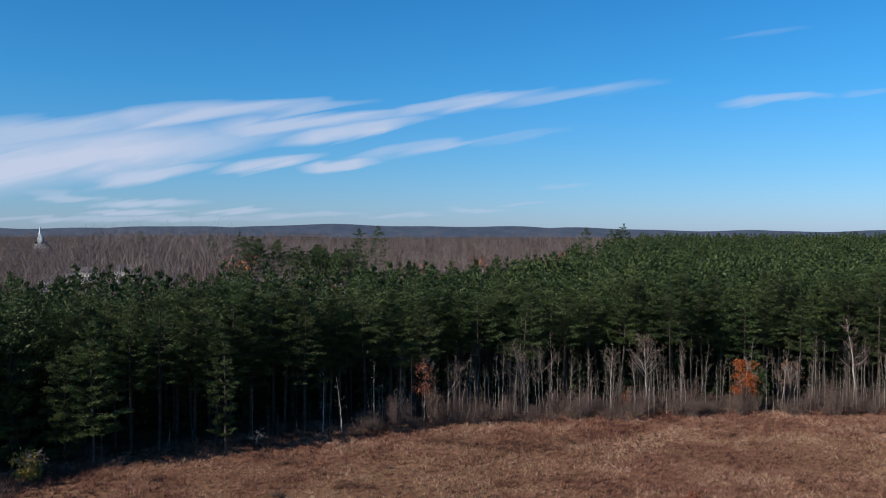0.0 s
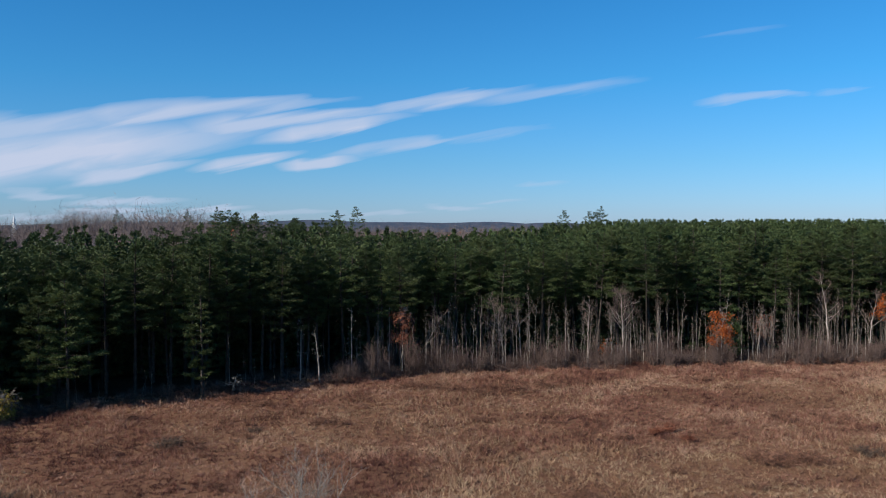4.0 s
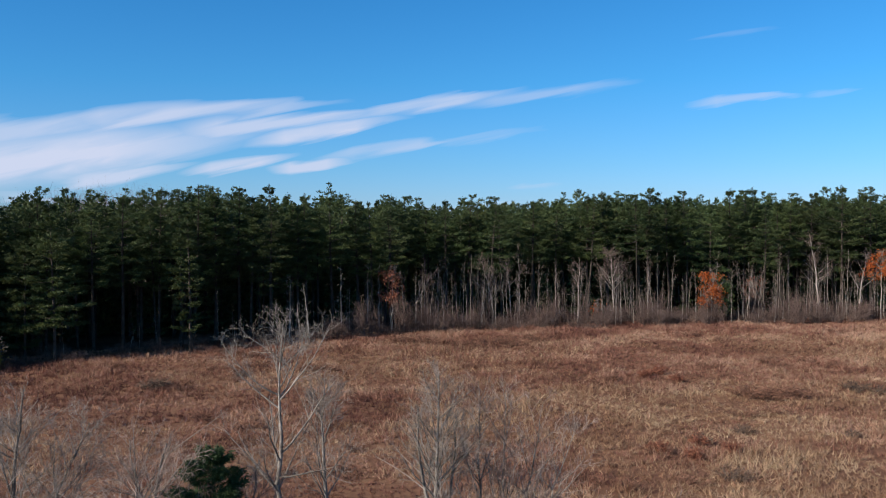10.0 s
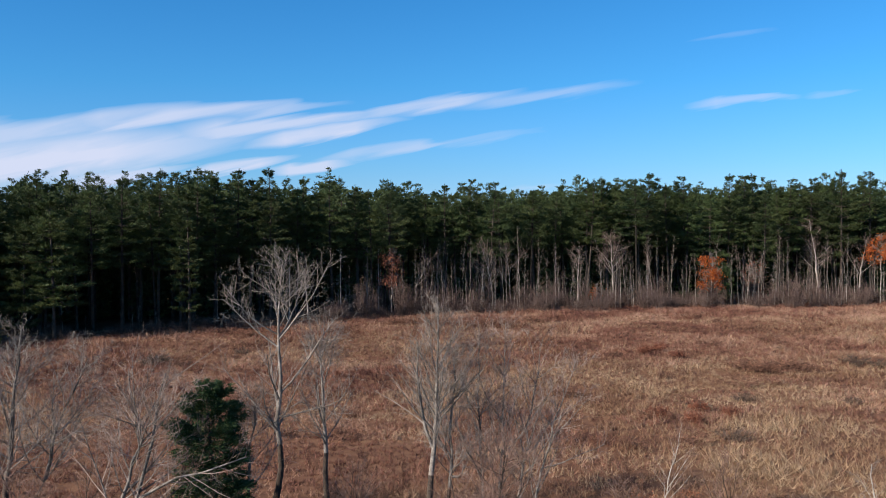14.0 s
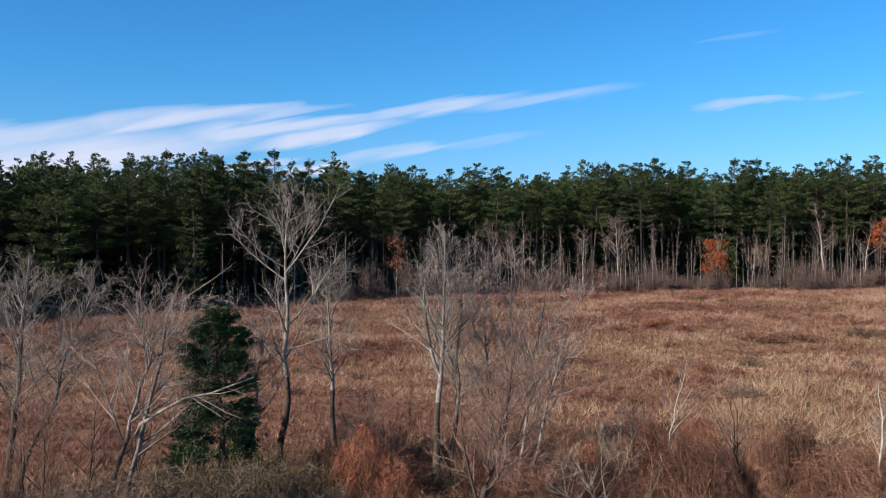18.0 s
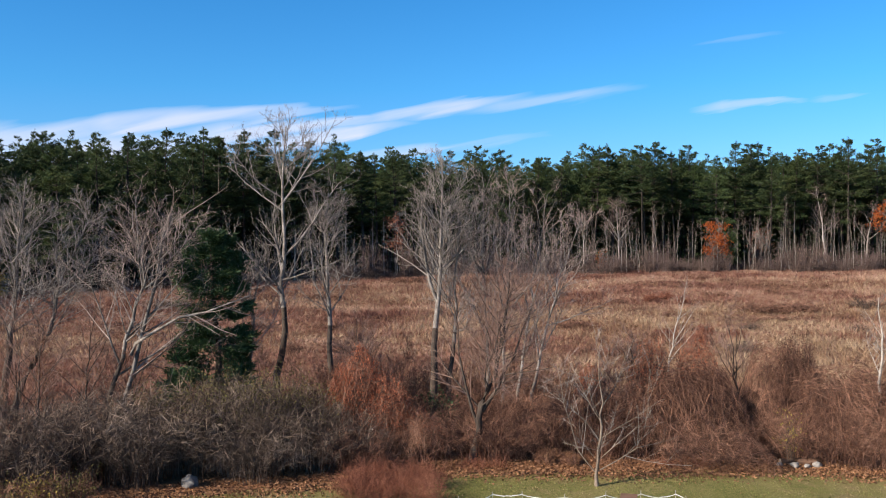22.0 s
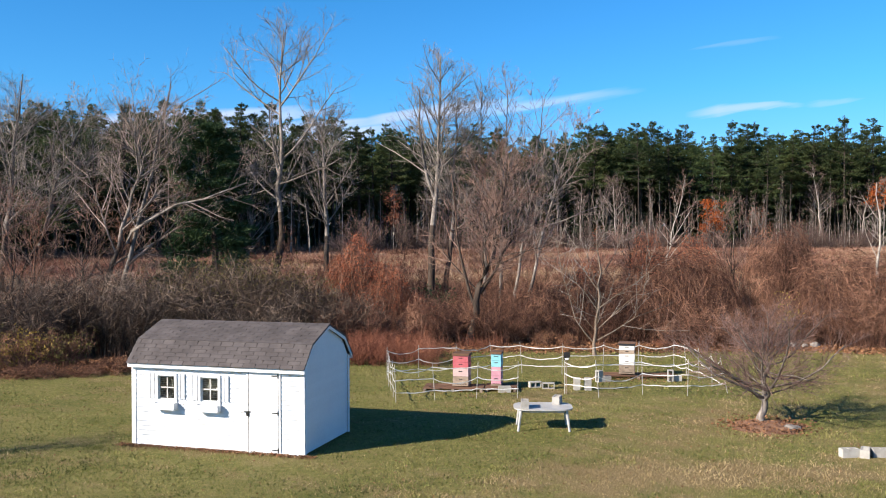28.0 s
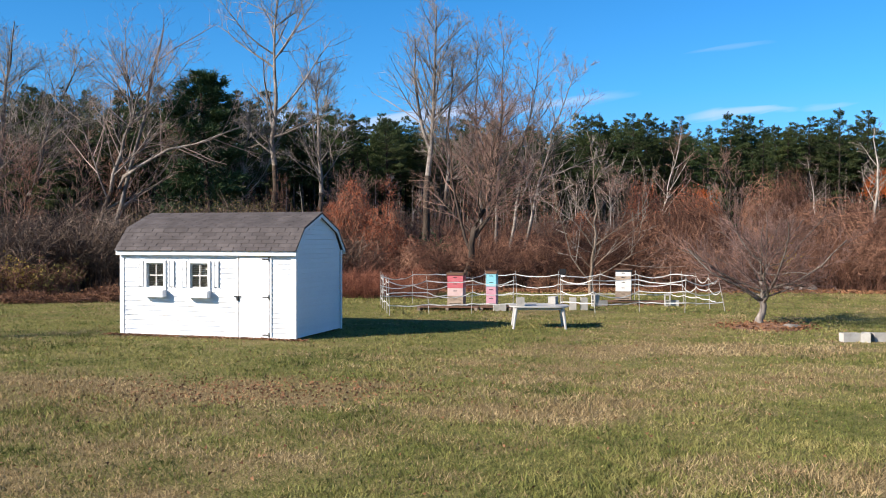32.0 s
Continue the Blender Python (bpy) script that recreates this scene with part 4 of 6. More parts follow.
def shrub_heap(seed, high, wide, stems, twigs, arch=0.35, thick=0.012, leaves=0, lsize=0.07, body=1.6, wide_fill=1.15):
    """A bush of arching canes with side twigs; leaves as loose blades in a heap of their own."""
    rng = np.random.default_rng(seed)
    h, lf = Heap(), Heap()
    az = rng.uniform(0, 6.283, stems)
    rr = np.sqrt(rng.uniform(0, 1, stems))
    out = np.stack([np.cos(az), np.sin(az)], -1)
    base = out * (rr * wide * 0.3)[:, None]
    lean = rr * wide * 0.55 * rng.uniform(0.4, 1.2, stems)
    top = high * rng.uniform(0.55, 1.05, stems) * np.sqrt(1 - 0.55 * rr ** 2)
    t = np.linspace(0, 1, 5)
    P = np.zeros((stems, 5, 3))
    P[..., :2] = base[:, None] + out[:, None] * (lean[:, None] * t ** 1.6)[..., None] + rng.normal(0, 0.05 * high, (stems, 5, 2)) * t[None, :, None]
    P[..., 2] = top[:, None] * (t + arch * t - arch * t ** 2.4)
    R = thick * rng.uniform(0.6, 1.4, stems)[:, None] * np.linspace(1.3, 0.45, 5)
    tubes(h, P, R, 3)
    T, TR = sprout(rng, P, R, twigs, 0.3, 1.0, 58, 0.32, thick * 0.8, up=0.1, k=3, wob=0.2)
    d = T[:, 2] - T[:, 0]
    blades(h, T[:, 0], unit(d), np.linalg.norm(d, axis=1), thick * 1.5, rng)
    fill = int(stems * 14 * body)
    if fill:
        i = rng.integers(stems, size=fill)
        s = rng.uniform(0.15, 1.0, fill) * 3.99
        k0 = s.astype(int)
        w = (s - k0)[:, None]
        c = P[i, k0] * (1 - w) + P[i, k0 + 1] * w + rng.normal(0, 0.07 * high, (fill, 3))
        c[:, 2] = np.maximum(c[:, 2], 0.02)
        d = unit(rng.normal(size=c.shape) + np.array([0, 0, 0.12]))
        blades(h, c, d, rng.uniform(0.2, 0.6, fill) * (0.5 + high / 6), thick * wide_fill, rng)
    if leaves:
        i = rng.integers(len(T), size=leaves)
        w = rng.uniform(0, 1, (leaves, 1))
        c = T[i, 0] * (1 - w) + T[i, 2] * w + rng.normal(0, 0.06, (leaves, 3))
        blades(lf, c, unit(rng.normal(size=c.shape)), lsize * rng.uniform(0.7, 1.5, leaves), lsize * 0.8, rng)
    return h, lf


def shrub(name, seed, label, mat, group="", leafmat=None, **kw):
    h, lf = shrub_heap(seed, **kw)
    ob = thing(name, label, "shrub", group)
    part("crown", h, mat, ob)
    if leafmat:
        part("foliage", lf, leafmat, ob)
    return ob


class Kinds:
    """Places a few built variants again and again."""

    def __init__(self, obs):
        self.obs, self.fresh, self.turn = obs, set(range(len(obs))), 0

    def put(self, x, y, sx, sz, rng, z=None):
        i = self.turn % len(self.obs)
        self.turn += 1
        zz = float(height(x, y)) - 0.05 if z is None else z
        m = pose(x, y, zz, 0, 0, rng.uniform(0, 360)) @ Matrix.Diagonal((sx, sx, sz, 1))
        if i in self.fresh:
            self.fresh.discard(i)
            self.obs[i].matrix_basis = m
            return self.obs[i]
        c = copy_thing(self.obs[i], m)
        c.matrix_basis = m
        return c


def mound(seed, high, wide, canes, label, mat, leafmat=None, leaves=0):
    """A bush smothered by vines: canes hang over a rounded dome to the ground."""
    r = np.random.default_rng(seed)
    h = Heap()
    k = 6
    t = np.linspace(0, 1, k)
    u0 = np.sqrt(r.uniform(0, 0.8, canes))[:, None]
    rad = np.clip(u0 + r.uniform(0.1, 0.5, (canes, 1)) * t + r.normal(0, 0.02, (canes, k)), 0, 1.06)
    az = r.uniform(0, 6.283, (canes, 1)) + r.normal(0, 0.7, (canes, 1)) * t + r.normal(0, 0.04, (canes, k))
    bulge = 1 + 0.16 * np.sin(3 * az + seed) + 0.1 * np.sin(5 * az + 2 * seed)
    z = high * np.sqrt(np.clip(1 - (rad * 0.95) ** 2.2, 0.0, 1)) * (1 + 0.14 * np.sin(2 * az + seed) * rad)
    z = z * r.uniform(0.72, 1.04, (canes, 1)) + 0.12 * np.sin(t * 3.1) * r.uniform(-0.6, 1.4, (canes, 1))
    P = np.stack([np.cos(az) * rad * bulge * wide / 2, np.sin(az) * rad * bulge * wide / 2, np.maximum(z, 0.02)], -1) + r.normal(0, 0.03, (canes, k, 3))
    tubes(h, P, r.uniform(0.005, 0.013, canes)[:, None] * np.linspace(1.1, 0.6, k), 3)
    n = canes * 7
    i = r.integers(canes, size=n)
    j = r.integers(k, size=n)
    c = P[i, j] * r.uniform(0.72, 1.02, (n, 1)) + r.normal(0, 0.06, (n, 3))
    d = unit(r.normal(size=c.shape) + np.stack([np.cos(az[i, j]) * 0.4, np.sin(az[i, j]) * 0.4, np.full(n, 0.0)], -1))
    blades(h, c, d, r.uniform(0.12, 0.42, n), 0.013, r)
    n = canes
    sp = P[r.integers(canes, size=n), r.integers(3, size=n)]
    blades(h, sp, unit(r.normal(0, 0.6, (n, 3)) + np.array([0, 0, 0.7])), r.uniform(0.2, 0.7, n), 0.013, r)
    stem = np.stack([np.stack([r.normal(0, wide * 0.12, 40), r.normal(0, wide * 0.12, 40), np.zeros(40)], -1), np.stack([r.normal(0, wide * 0.2, 40), r.normal(0, wide * 0.2, 40), np.full(40, high * 0.7)], -1)], 1)
    tubes(h, stem, np.full((40, 2), 0.02), 3)
    ob = thing("vine_mound", label, "shrub", "vine mounds")
    part("crown", h, mat, ob)
    if leaves:
        c = P[r.integers(canes, size=leaves), r.integers(k - 1, size=leaves)] + r.normal(0, 0.09, (leaves, 3))
        part("foliage", blades(Heap(), c, unit(r.normal(size=c.shape)), 0.062 * r.uniform(0.7, 1.5, leaves), 0.05, r), leafmat, ob)
    return ob


G = "thicket along the lawn"
grey = Kinds([shrub("thicket_shrub", 100 + i, "leafless grey-brown tangled shrub at the lawn's edge", M_brushgrey, G, high=3.4, wide=3.8, stems=80, twigs=13, thick=0.014, body=1.4, wide_fill=1.3) for i in range(3)])
brown = Kinds([shrub("thicket_shrub", 110 + i, "leafless reddish-brown thicket of fine canes", M_brushbrown, G, high=2.6, wide=3.4, stems=60, twigs=12, thick=0.0135, body=1.2, wide_fill=1.3) for i in range(3)])
vine = Kinds([mound(120 + i, 3.5, 5.2, 620, "mound of brown drooping vines over a bush", M_brushbrown) for i in range(3)])
redv = Kinds([mound(130 + i, 3.2, 3.6, 320, "rust-red vines drooping over a bush", M_brushbrown, M_vine, 4200) for i in range(2)])
rust = Kinds([shrub("rust_brush", 140 + i, "low rust-red brush beside the mown grass", M_brushred, "red brush", high=1.15, wide=1.7, stems=46, twigs=8, arch=0.1, thick=0.006, body=1.0) for i in range(2)])
olive = Kinds([shrub("leafy_shrub", 150 + i, "shrub still holding olive-green leaves", M_brushgrey, "leafy shrubs", high=3.0, wide=3.4, stems=80, twigs=12, thick=0.014, leaves=3800, lsize=0.06, leafmat=M_olive) for i in range(2)])

for x, y, s in ((-16, 35.5, 1.0), (-14.2, 36.5, 1.1), (-12.4, 37.6, 1.12), (-10.6, 38.6, 1.1), (-8.9, 38.7, 1.12), (-7.0, 39.0, 1.1), (-5.4, 39.2, 1.1), (-3.9, 39.3, 1.0), (-18, 34.5, 1.05), (-20, 36, 1.2),
                (-15.5, 40, 1.15), (-12.8, 41, 1.1), (-4.2, 41.5, .95), (-17.8, 39, 1.2), (-20.8, 40, 1.2), (-2.6, 40.4, .8), (-22, 33, 1.0), (-10.8, 36.9, .8), (-6.2, 37.6, .75)):
    grey.put(x, y, s, s * rng.uniform(0.85, 1.05), rng)
for x, y, s in ((-8.6, 41.6, 1.3), (-6.4, 42, 1.36), (-10.4, 42.4, 1.2), (-5.0, 42.6, 1.1), (-7.6, 40.8, 1.25)):
    olive.put(x, y, s, s, rng)
for i in range(58):
    x = rng.uniform(-3, 24)
    y = lawn_edge(x) + rng.uniform(1.2, 9)
    if abs(x - 16.3) < 1.3 and y < 41.5:
        continue
    brown.put(x, float(y), rng.uniform(0.7, 1.05), rng.uniform(0.65, 1.0), rng)
for i in range(46):
    x = rng.uniform(-26, 26)
    y = lawn_edge(x) + rng.uniform(6, 13)
    brown.put(x, float(y), rng.uniform(0.7, 1.1), rng.uniform(0.6, 1.15), rng)
for x, y, s, sz in ((10.6, 41, .7, .8), (13.4, 41.6, .9, 1.25), (11.8, 42.4, .7, 1.0), (15.2, 43.0, .6, 1.1), (18.2, 42.8, .6, 1.5), (18.9, 42.2, .5, 1.55), (20.5, 40.8, .9, 1.2), (22.4, 40.4, 1.0, 1.15), (14.2, 39.6, .92, .42), (24, 40, 1.0, 1.3),
                    (9.0, 42.5, .7, .95), (19.6, 39.6, .6, .7), (22.6, 38.8, .7, .9), (6.8, 41.6, .6, .7), (1.2, 40.6, .7, .6), (17.6, 41.6, .4, .9)):
    vine.put(x, y, s, sz, rng)
for i in range(14):
    brown.put(rng.uniform(-5, 10), rng.uniform(46, 54), rng.uniform(0.8, 1.2), rng.uniform(0.8, 1.3), rng)
for x, y, s, sz in ((-1.9, 42.6, .8, 1.5), (-0.6, 41.8, .8, 1.15), (-2.9, 43.4, .6, 1.2), (0.7, 41.4, .7, .7), (12.2, 43.5, .6, 1.5), (14.7, 44.2, .65, 1.5), (9.4, 44.5, .6, 1.1), (-21, 43, .6, .8)):
    redv.put(x, y, s, sz, rng)
for i in range(30):
    x = rng.uniform(-2.0, 1.4)
    rust.put(x, rng.uniform(33.0, 37.6), rng.uniform(0.55, 0.95), rng.uniform(0.7, 1.1), rng)
for i in range(5):
    x = rng.uniform(3, 20)
    rust.put(x, float(lawn_edge(x)) + rng.uniform(0.2, 1.2), rng.uniform(0.5, 0.9), rng.uniform(0.4, 0.8), rng)

low = Kinds([shrub("marsh_shrub", 160 + i, "low dark leafless shrub in the marsh grass", M_brushgrey, "marsh shrubs", high=1.3, wide=2.6, stems=30, twigs=10, thick=0.02, wide_fill=2.2, body=1.0) for i in range(2)])
lowr = Kinds([shrub("marsh_shrub", 165 + i, "low red-leaved shrub in the marsh grass", M_brushred, "marsh shrubs", high=1.3, wide=2.2, stems=30, twigs=8, thick=0.02, wide_fill=2.2, body=1.0, leaves=500, lsize=0.14, leafmat=M_brushred) for i in range(2)])
lowb = Kinds([shrub("marsh_shrub", 168 + i, "low russet leafless shrub in the marsh grass", M_brushbrown, "marsh shrubs", high=1.3, wide=3.2, stems=40, twigs=10, thick=0.02, wide_fill=2.2, body=1.0) for i in range(2)])
for x, y, s in ((-34.6, 119, 1.3), (-33.5, 121, 1.0), (-48, 96, 1.5), (-45.5, 97, 1.3), (-50, 98, 1.3), (-24, 127, .8), (28, 75, 1.0), (58, 113, 1.2), (60, 112, 1.0), (29, 88, .8), (35, 92, .8), (46, 90, .7)):
    low.put(x, y, s, s, rng)
for x, y, s in ((33.4, 124, .9), (35.6, 126, 1.0), (24, 84, .9), (29, 87, .9), (31, 84, .8), (37, 121, .8), (27, 82, .8)):
    lowr.put(x, y, s, s, rng)
for i in range(60):
    y = rng.uniform(70, 165)
    x = rng.uniform(-0.5, 0.5) * y
    if y < wood_edge(x) - 3:
        lowb.put(x, y, rng.uniform(0.5, 1.3), rng.uniform(0.4, 0.9), rng)
for x, y in ((6, 153), (10, 151), (14, 154), (18, 152), (2, 156), (-2, 155), (22, 156), (47, 112), (45, 110), (49, 111), (43, 111)):
    lowb.put(x, y, 1.6, 1.0, rng)

# ---- wood edge: brush, saplings, marked trees ----
hem = Kinds([shrub("edge_shrub", 170 + i, "grey-purple leafless brush along the wood's edge", M_edge, "brush at the wood's edge", high=3.0, wide=3.4, stems=44, twigs=8, arch=0.0, thick=0.02, body=0.7, wide_fill=1.8) for i in range(3)])
x = -70.0
while x < 104:
    for k in range(3):
        if x > -16 or rng.uniform() < 0.35:
            y = wood_edge(x) + rng.uniform(-5.5, 5)
            hem.put(x, float(y), rng.uniform(0.7, 1.3), rng.choice([rng.uniform(0.4, 1.5), rng.uniform(1.2, 2.6)], p=[0.75, 0.25]) if x > -16 else rng.uniform(0.4, .8), rng)
    x += rng.uniform(1.6, 2.8)


def bare_tree(name, label, path, radius, limbs, mat, twigmat, seed, limb_len=0.4, start=0.3, angle=38, up=0.5, sub=7, twigs=6, fine=3, group="", category="bare tree", crown_shape=None, twig_r=0.0062, extra=(), sides=7, spread=1, limb_r=0.01, apart=False, slim=False, limbmat=None, wob=0.075):
    """A leafless tree: trunk along a given line, limbs, boughs and fine twigs."""
    rng = np.random.default_rng(seed)
    path = np.array(path, float)
    base = path[0].copy()
    s = np.concatenate([[0], np.linalg.norm(np.diff(path, axis=0), axis=1).cumsum()])
    tt = np.linspace(0, s[-1], 14)
    P = np.stack([np.interp(tt, s, path[:, i]) for i in range(3)], -1) - base
    P[1:-1] += rng.normal(0, 0.05, (12, 3)) * np.array([1, 1, 0])
    R = radius * (1 - 0.9 * np.linspace(0, 1, 14) ** 0.9)
    R[0] *= 1.35
    P, R = P[None], R[None]
    trunk, crown = Heap(), Heap()
    upper = Heap()
    cut = 6 if limbmat else 14
    tubes(trunk, P[:, :cut], R[:, :cut], sides)
    if limbmat:
        tubes(upper, P[:, cut - 1:], R[:, cut - 1:], sides)
    shape = crown_shape or (lambda f: np.interp(f, [start, 0.6, 1.0], [1.0, 0.85, 0.35]))
    B, BR = sprout(rng, P, R, limbs, start, 0.96, angle, limb_len, limb_r, up=up, k=7, wob=wob, shape=shape, spread=spread)
    lines = [(B, BR)]
    for line, r in extra:
        e = np.array(line, float) - base
        se = np.linspace(0, len(e) - 1, 7)
        E = np.stack([np.interp(se, np.arange(len(e)), e[:, i]) for i in range(3)], -1)[None]
        E[:, 1:] += rng.normal(0, 0.05, E[:, 1:].shape)
        lines.append((E, (r * np.linspace(1, 0.3, 7))[None]))
    B, BR = np.concatenate([l[0] for l in lines]), np.concatenate([l[1] for l in lines])
    if not apart:
        tubes(trunk, B, BR, 4)
    lead = P[:, -5:]
    lead = np.stack([np.interp(np.linspace(0, 4, 7), np.arange(5), lead[0, :, i]) for i in range(3)], -1)[None]
    B2, BR2 = np.concatenate([B, lead]), np.concatenate([BR, np.interp(np.linspace(9, 13, 7), np.arange(14), R[0])[None]])
    C, CR = sprout(rng, B2, BR2, sub, 0.15, 1.0, 44, 0.44, 0.012, up=up * 0.7, k=4, wob=wob * 1.15, shape=lambda f: 1.2 - 0.65 * f)
    CR = np.maximum(CR, twig_r * 1.3)
    tubes(crown, C, CR, 3)
    D, DR = sprout(rng, C, CR, twigs, 0.15, 1.0, 43, 0.42, 0.011, up=up * 0.55, k=3, wob=wob * 1.3)
    if slim:
        d = D[:, 2] - D[:, 0]
        blades(crown, D[:, 0], unit(d), np.linalg.norm(d, axis=1), twig_r * 2.3, rng)
    else:
        tubes(crown, D, np.maximum(DR, twig_r), 3)
    if fine:
        E, ER = sprout(rng, D, DR, fine, 0.2, 1.0, 42, 0.5, 0.01, up=0.2, k=2, wob=0.12)
        d = E[:, 1] - E[:, 0]
        blades(crown, E[:, 0], unit(d), np.linalg.norm(d, axis=1), twig_r * 1.7, rng)
    ob = thing(name, label, category, group, Matrix.Translation(base))
    part("trunk", trunk.mesh("trunk", mat, True), mat, ob)
    part("crown", crown, twigmat, ob)
    if limbmat:
        part("upper_trunk", upper.mesh("upper_trunk", limbmat, True), limbmat, ob)
    if apart:
        lm = limbmat or mat
        for k in range(len(B)):
            part("limb", tubes(Heap(), B[k:k + 1], BR[k:k + 1], 5).mesh("limb", lm, True), lm, ob)
    return ob


sap = Kinds([bare_tree("sapling", "thin pale leafless sapling at the wood's edge", [(0, 0, 0), (dx * .4, .1, h * .5), (dx, 0, h)], 0.058, 9, M_birch, M_edgetwig, 200 + i, limb_len=0.13, start=0.42,
                       angle=27, up=0.4, sub=4, twigs=4, fine=0, group="saplings at the wood's edge", category="sapling", twig_r=0.008, sides=5, slim=True, limb_r=0.009) for i, (dx, h) in enumerate(((.3, 11), (-.9, 9), (1.3, 13), (0.1, 8), (-.5, 12), (2.2, 9.5), (.4, 14), (-1.6, 12.5)))])
x = -14.0
while x < 100:
    y = wood_edge(x) + rng.uniform(-3.0, 9)
    s = rng.uniform(0.4, 1.2) * (0.75 if x < 0 else 1)
    sap.put(x, float(y), s * rng.uniform(.7, 1), s, rng)
    x += rng.choice([0.08, 0.2, 0.4, 0.9])
for i in range(16):
    x = rng.uniform(-62, -16)
    sap.put(x, float(wood_edge(x)) + rng.uniform(0, 4), .5, rng.uniform(.35, .7), rng)


def on_land(x, y, dz=0.0):
    return (x, y, float(height(x, y)) + dz)


def lean_path(x, y, h, dx, dy=0.0, mid=0.5):
    z = float(height(x, y)) - 0.1
    return [(x, y, z), (x + dx * mid * 0.6, y + dy * .5, z + h * 0.5), (x + dx, y + dy, z + h)]


bare_tree("birch_tree", "tall white-barked leafless tree before the pines", lean_path(88.0, 189, 18, -2.2), 0.24, 16, M_birch, M_edgetwig, 301, limb_len=0.3, start=0.35, angle=48, up=0.3, twig_r=0.01, fine=2)
bare_tree("birch_tree", "white-barked leafless tree with leaning limbs", lean_path(96, 188, 14, 2), 0.2, 12, M_birch, M_edgetwig, 302, limb_len=0.35, start=0.4, angle=45, up=0.3, twig_r=0.01, fine=2)
bare_tree("birch_tree", "white-barked leafless tree bent sideways", lean_path(1.0, 172, 11, 3.2, mid=.1), 0.18, 9, M_birch, M_edgetwig, 303, limb_len=0.35, start=0.45, angle=40, twig_r=0.01, fine=0)
bare_tree("birch_tree", "clump-grown grey leafless tree before the pines", lean_path(17, 180, 14, -3), 0.16, 12, M_birch, M_edgetwig, 304, limb_len=0.35, start=0.35, angle=45, up=0.3, twig_r=0.01, fine=2)
bare_tree("birch_tree", "slender grey leafless tree before the pines", lean_path(20.5, 181, 13, -1), 0.15, 12, M_birch, M_edgetwig, 305, limb_len=0.35, start=0.35, angle=45, up=0.3, twig_r=0.01, fine=2)
bare_tree("birch_tree", "leafless grey tree with a spreading crown", lean_path(42, 183, 15, -.6), 0.18, 14, M_birch, M_edgetwig, 306, limb_len=0.4, start=0.35, angle=50, up=0.3, twig_r=0.01, fine=2)
bare_tree("birch_tree", "tall thin pale leafless tree", lean_path(34.5, 183, 13, .4), 0.15, 12, M_birch, M_edgetwig, 307, limb_len=0.3, start=0.35, angle=45, up=0.3, twig_r=0.01, fine=2)
for x, y, h, dx, sd in ((65.5, 201, 17, 0.1, 310), (-8.4, 172, 14, .3, 311), (-6.2, 173, 14.5, .2, 312), (-18.4, 161.5, 10.5, -1.0, 313), (-13, 167, 13, 0, 314), (-4, 176, 13, .2, 315), (-22, 163, 12, .1, 316)):
    bare_tree("dead_snag", "dead grey standing trunk with short broken limbs", lean_path(x, y, h, dx), 0.16, 14, M_birch, M_birch, sd, limb_len=0.1, start=0.3, angle=75, up=0, sub=2, twigs=1, fine=0, category="dead tree", twig_r=0.02)
bare_tree("dead_stump", "splintered pale uprooted stump in the grass", lean_path(-32.5, 154.2, 2.6, .6), 0.28, 12, M_birch, M_birch, 320, limb_len=0.6, start=0.3, angle=65, up=0, sub=3, twigs=2, fine=0, category="stump", twig_r=0.02)


def leafy(name, label, x, y, h, wide, leafmat, seed, bare=0.3, count=1500, size=0.35, trunk_r=0.14):
    """A small broadleaf tree that keeps its coloured leaves."""
    ob = bare_tree(name, label, lean_path(x, y, h, 0.3), trunk_r, 12, M_birch, M_twig, seed, limb_len=wide / h * 0.6, start=bare, angle=45, twig_r=0.014, fine=0, category="tree")
    r = np.random.default_rng(seed)
    k = 26
    cz = r.uniform(bare, 1.0, k)
    wid = wide * 0.5 * np.sqrt(np.clip(1 - ((cz - 0.6) / 0.5) ** 2, 0.05, 1))
    an = r.uniform(0, 6.28, k)
    cen = np.stack([np.cos(an) * wid * r.uniform(0.2, 1, k), np.sin(an) * wid * r.uniform(0.2, 1, k), cz * h], -1)
    c = cen[r.integers(k, size=count)] + r.normal(size=(count, 3)) * np.array([0.55, 0.55, 0.4])
    hp = blades(Heap(), c, unit(r.normal(size=c.shape)), size * r.uniform(.6, 1.3, count), size * 0.8, r)
    part("foliage", hp, leafmat, ob)
    return ob


leafy("maple_tree", "small maple in bright orange leaf before the pines", 61.6, 180.5, 11, 5.2, M_orange, 331, .3, 1900)
leafy("maple_tree", "small maple with thin russet leaves", -3.6, 171.5, 12.4, 5.0, M_brushred, 332, .4, 900, 0.34)
leafy("maple_tree", "russet-leaved young tree among saplings", 74, 189, 9, 5, M_brushred, 333, .3, 420, 0.3)
leafy("maple_tree", "orange-leaved oak at the wood's edge", 97.2, 181, 14.2, 6, M_orange, 334, .6, 1100)
leafy("maple_tree", "little orange-leaved sapling in the brush", 38, 181, 5, 2.4, M_orange, 335, .2, 160, 0.3)
leafy("yellow_shrub", "yellow-leaved shrub at the wood's edge", -62.8, 134.6, 4.2, 4.6, M_yellow, 336, .1, 800, 0.4)
leafy("young_hemlock", "small green conifer beside the orange maple", 64.4, 181, 9, 3.4, M_needle, 337, .25, 1500, 0.4)


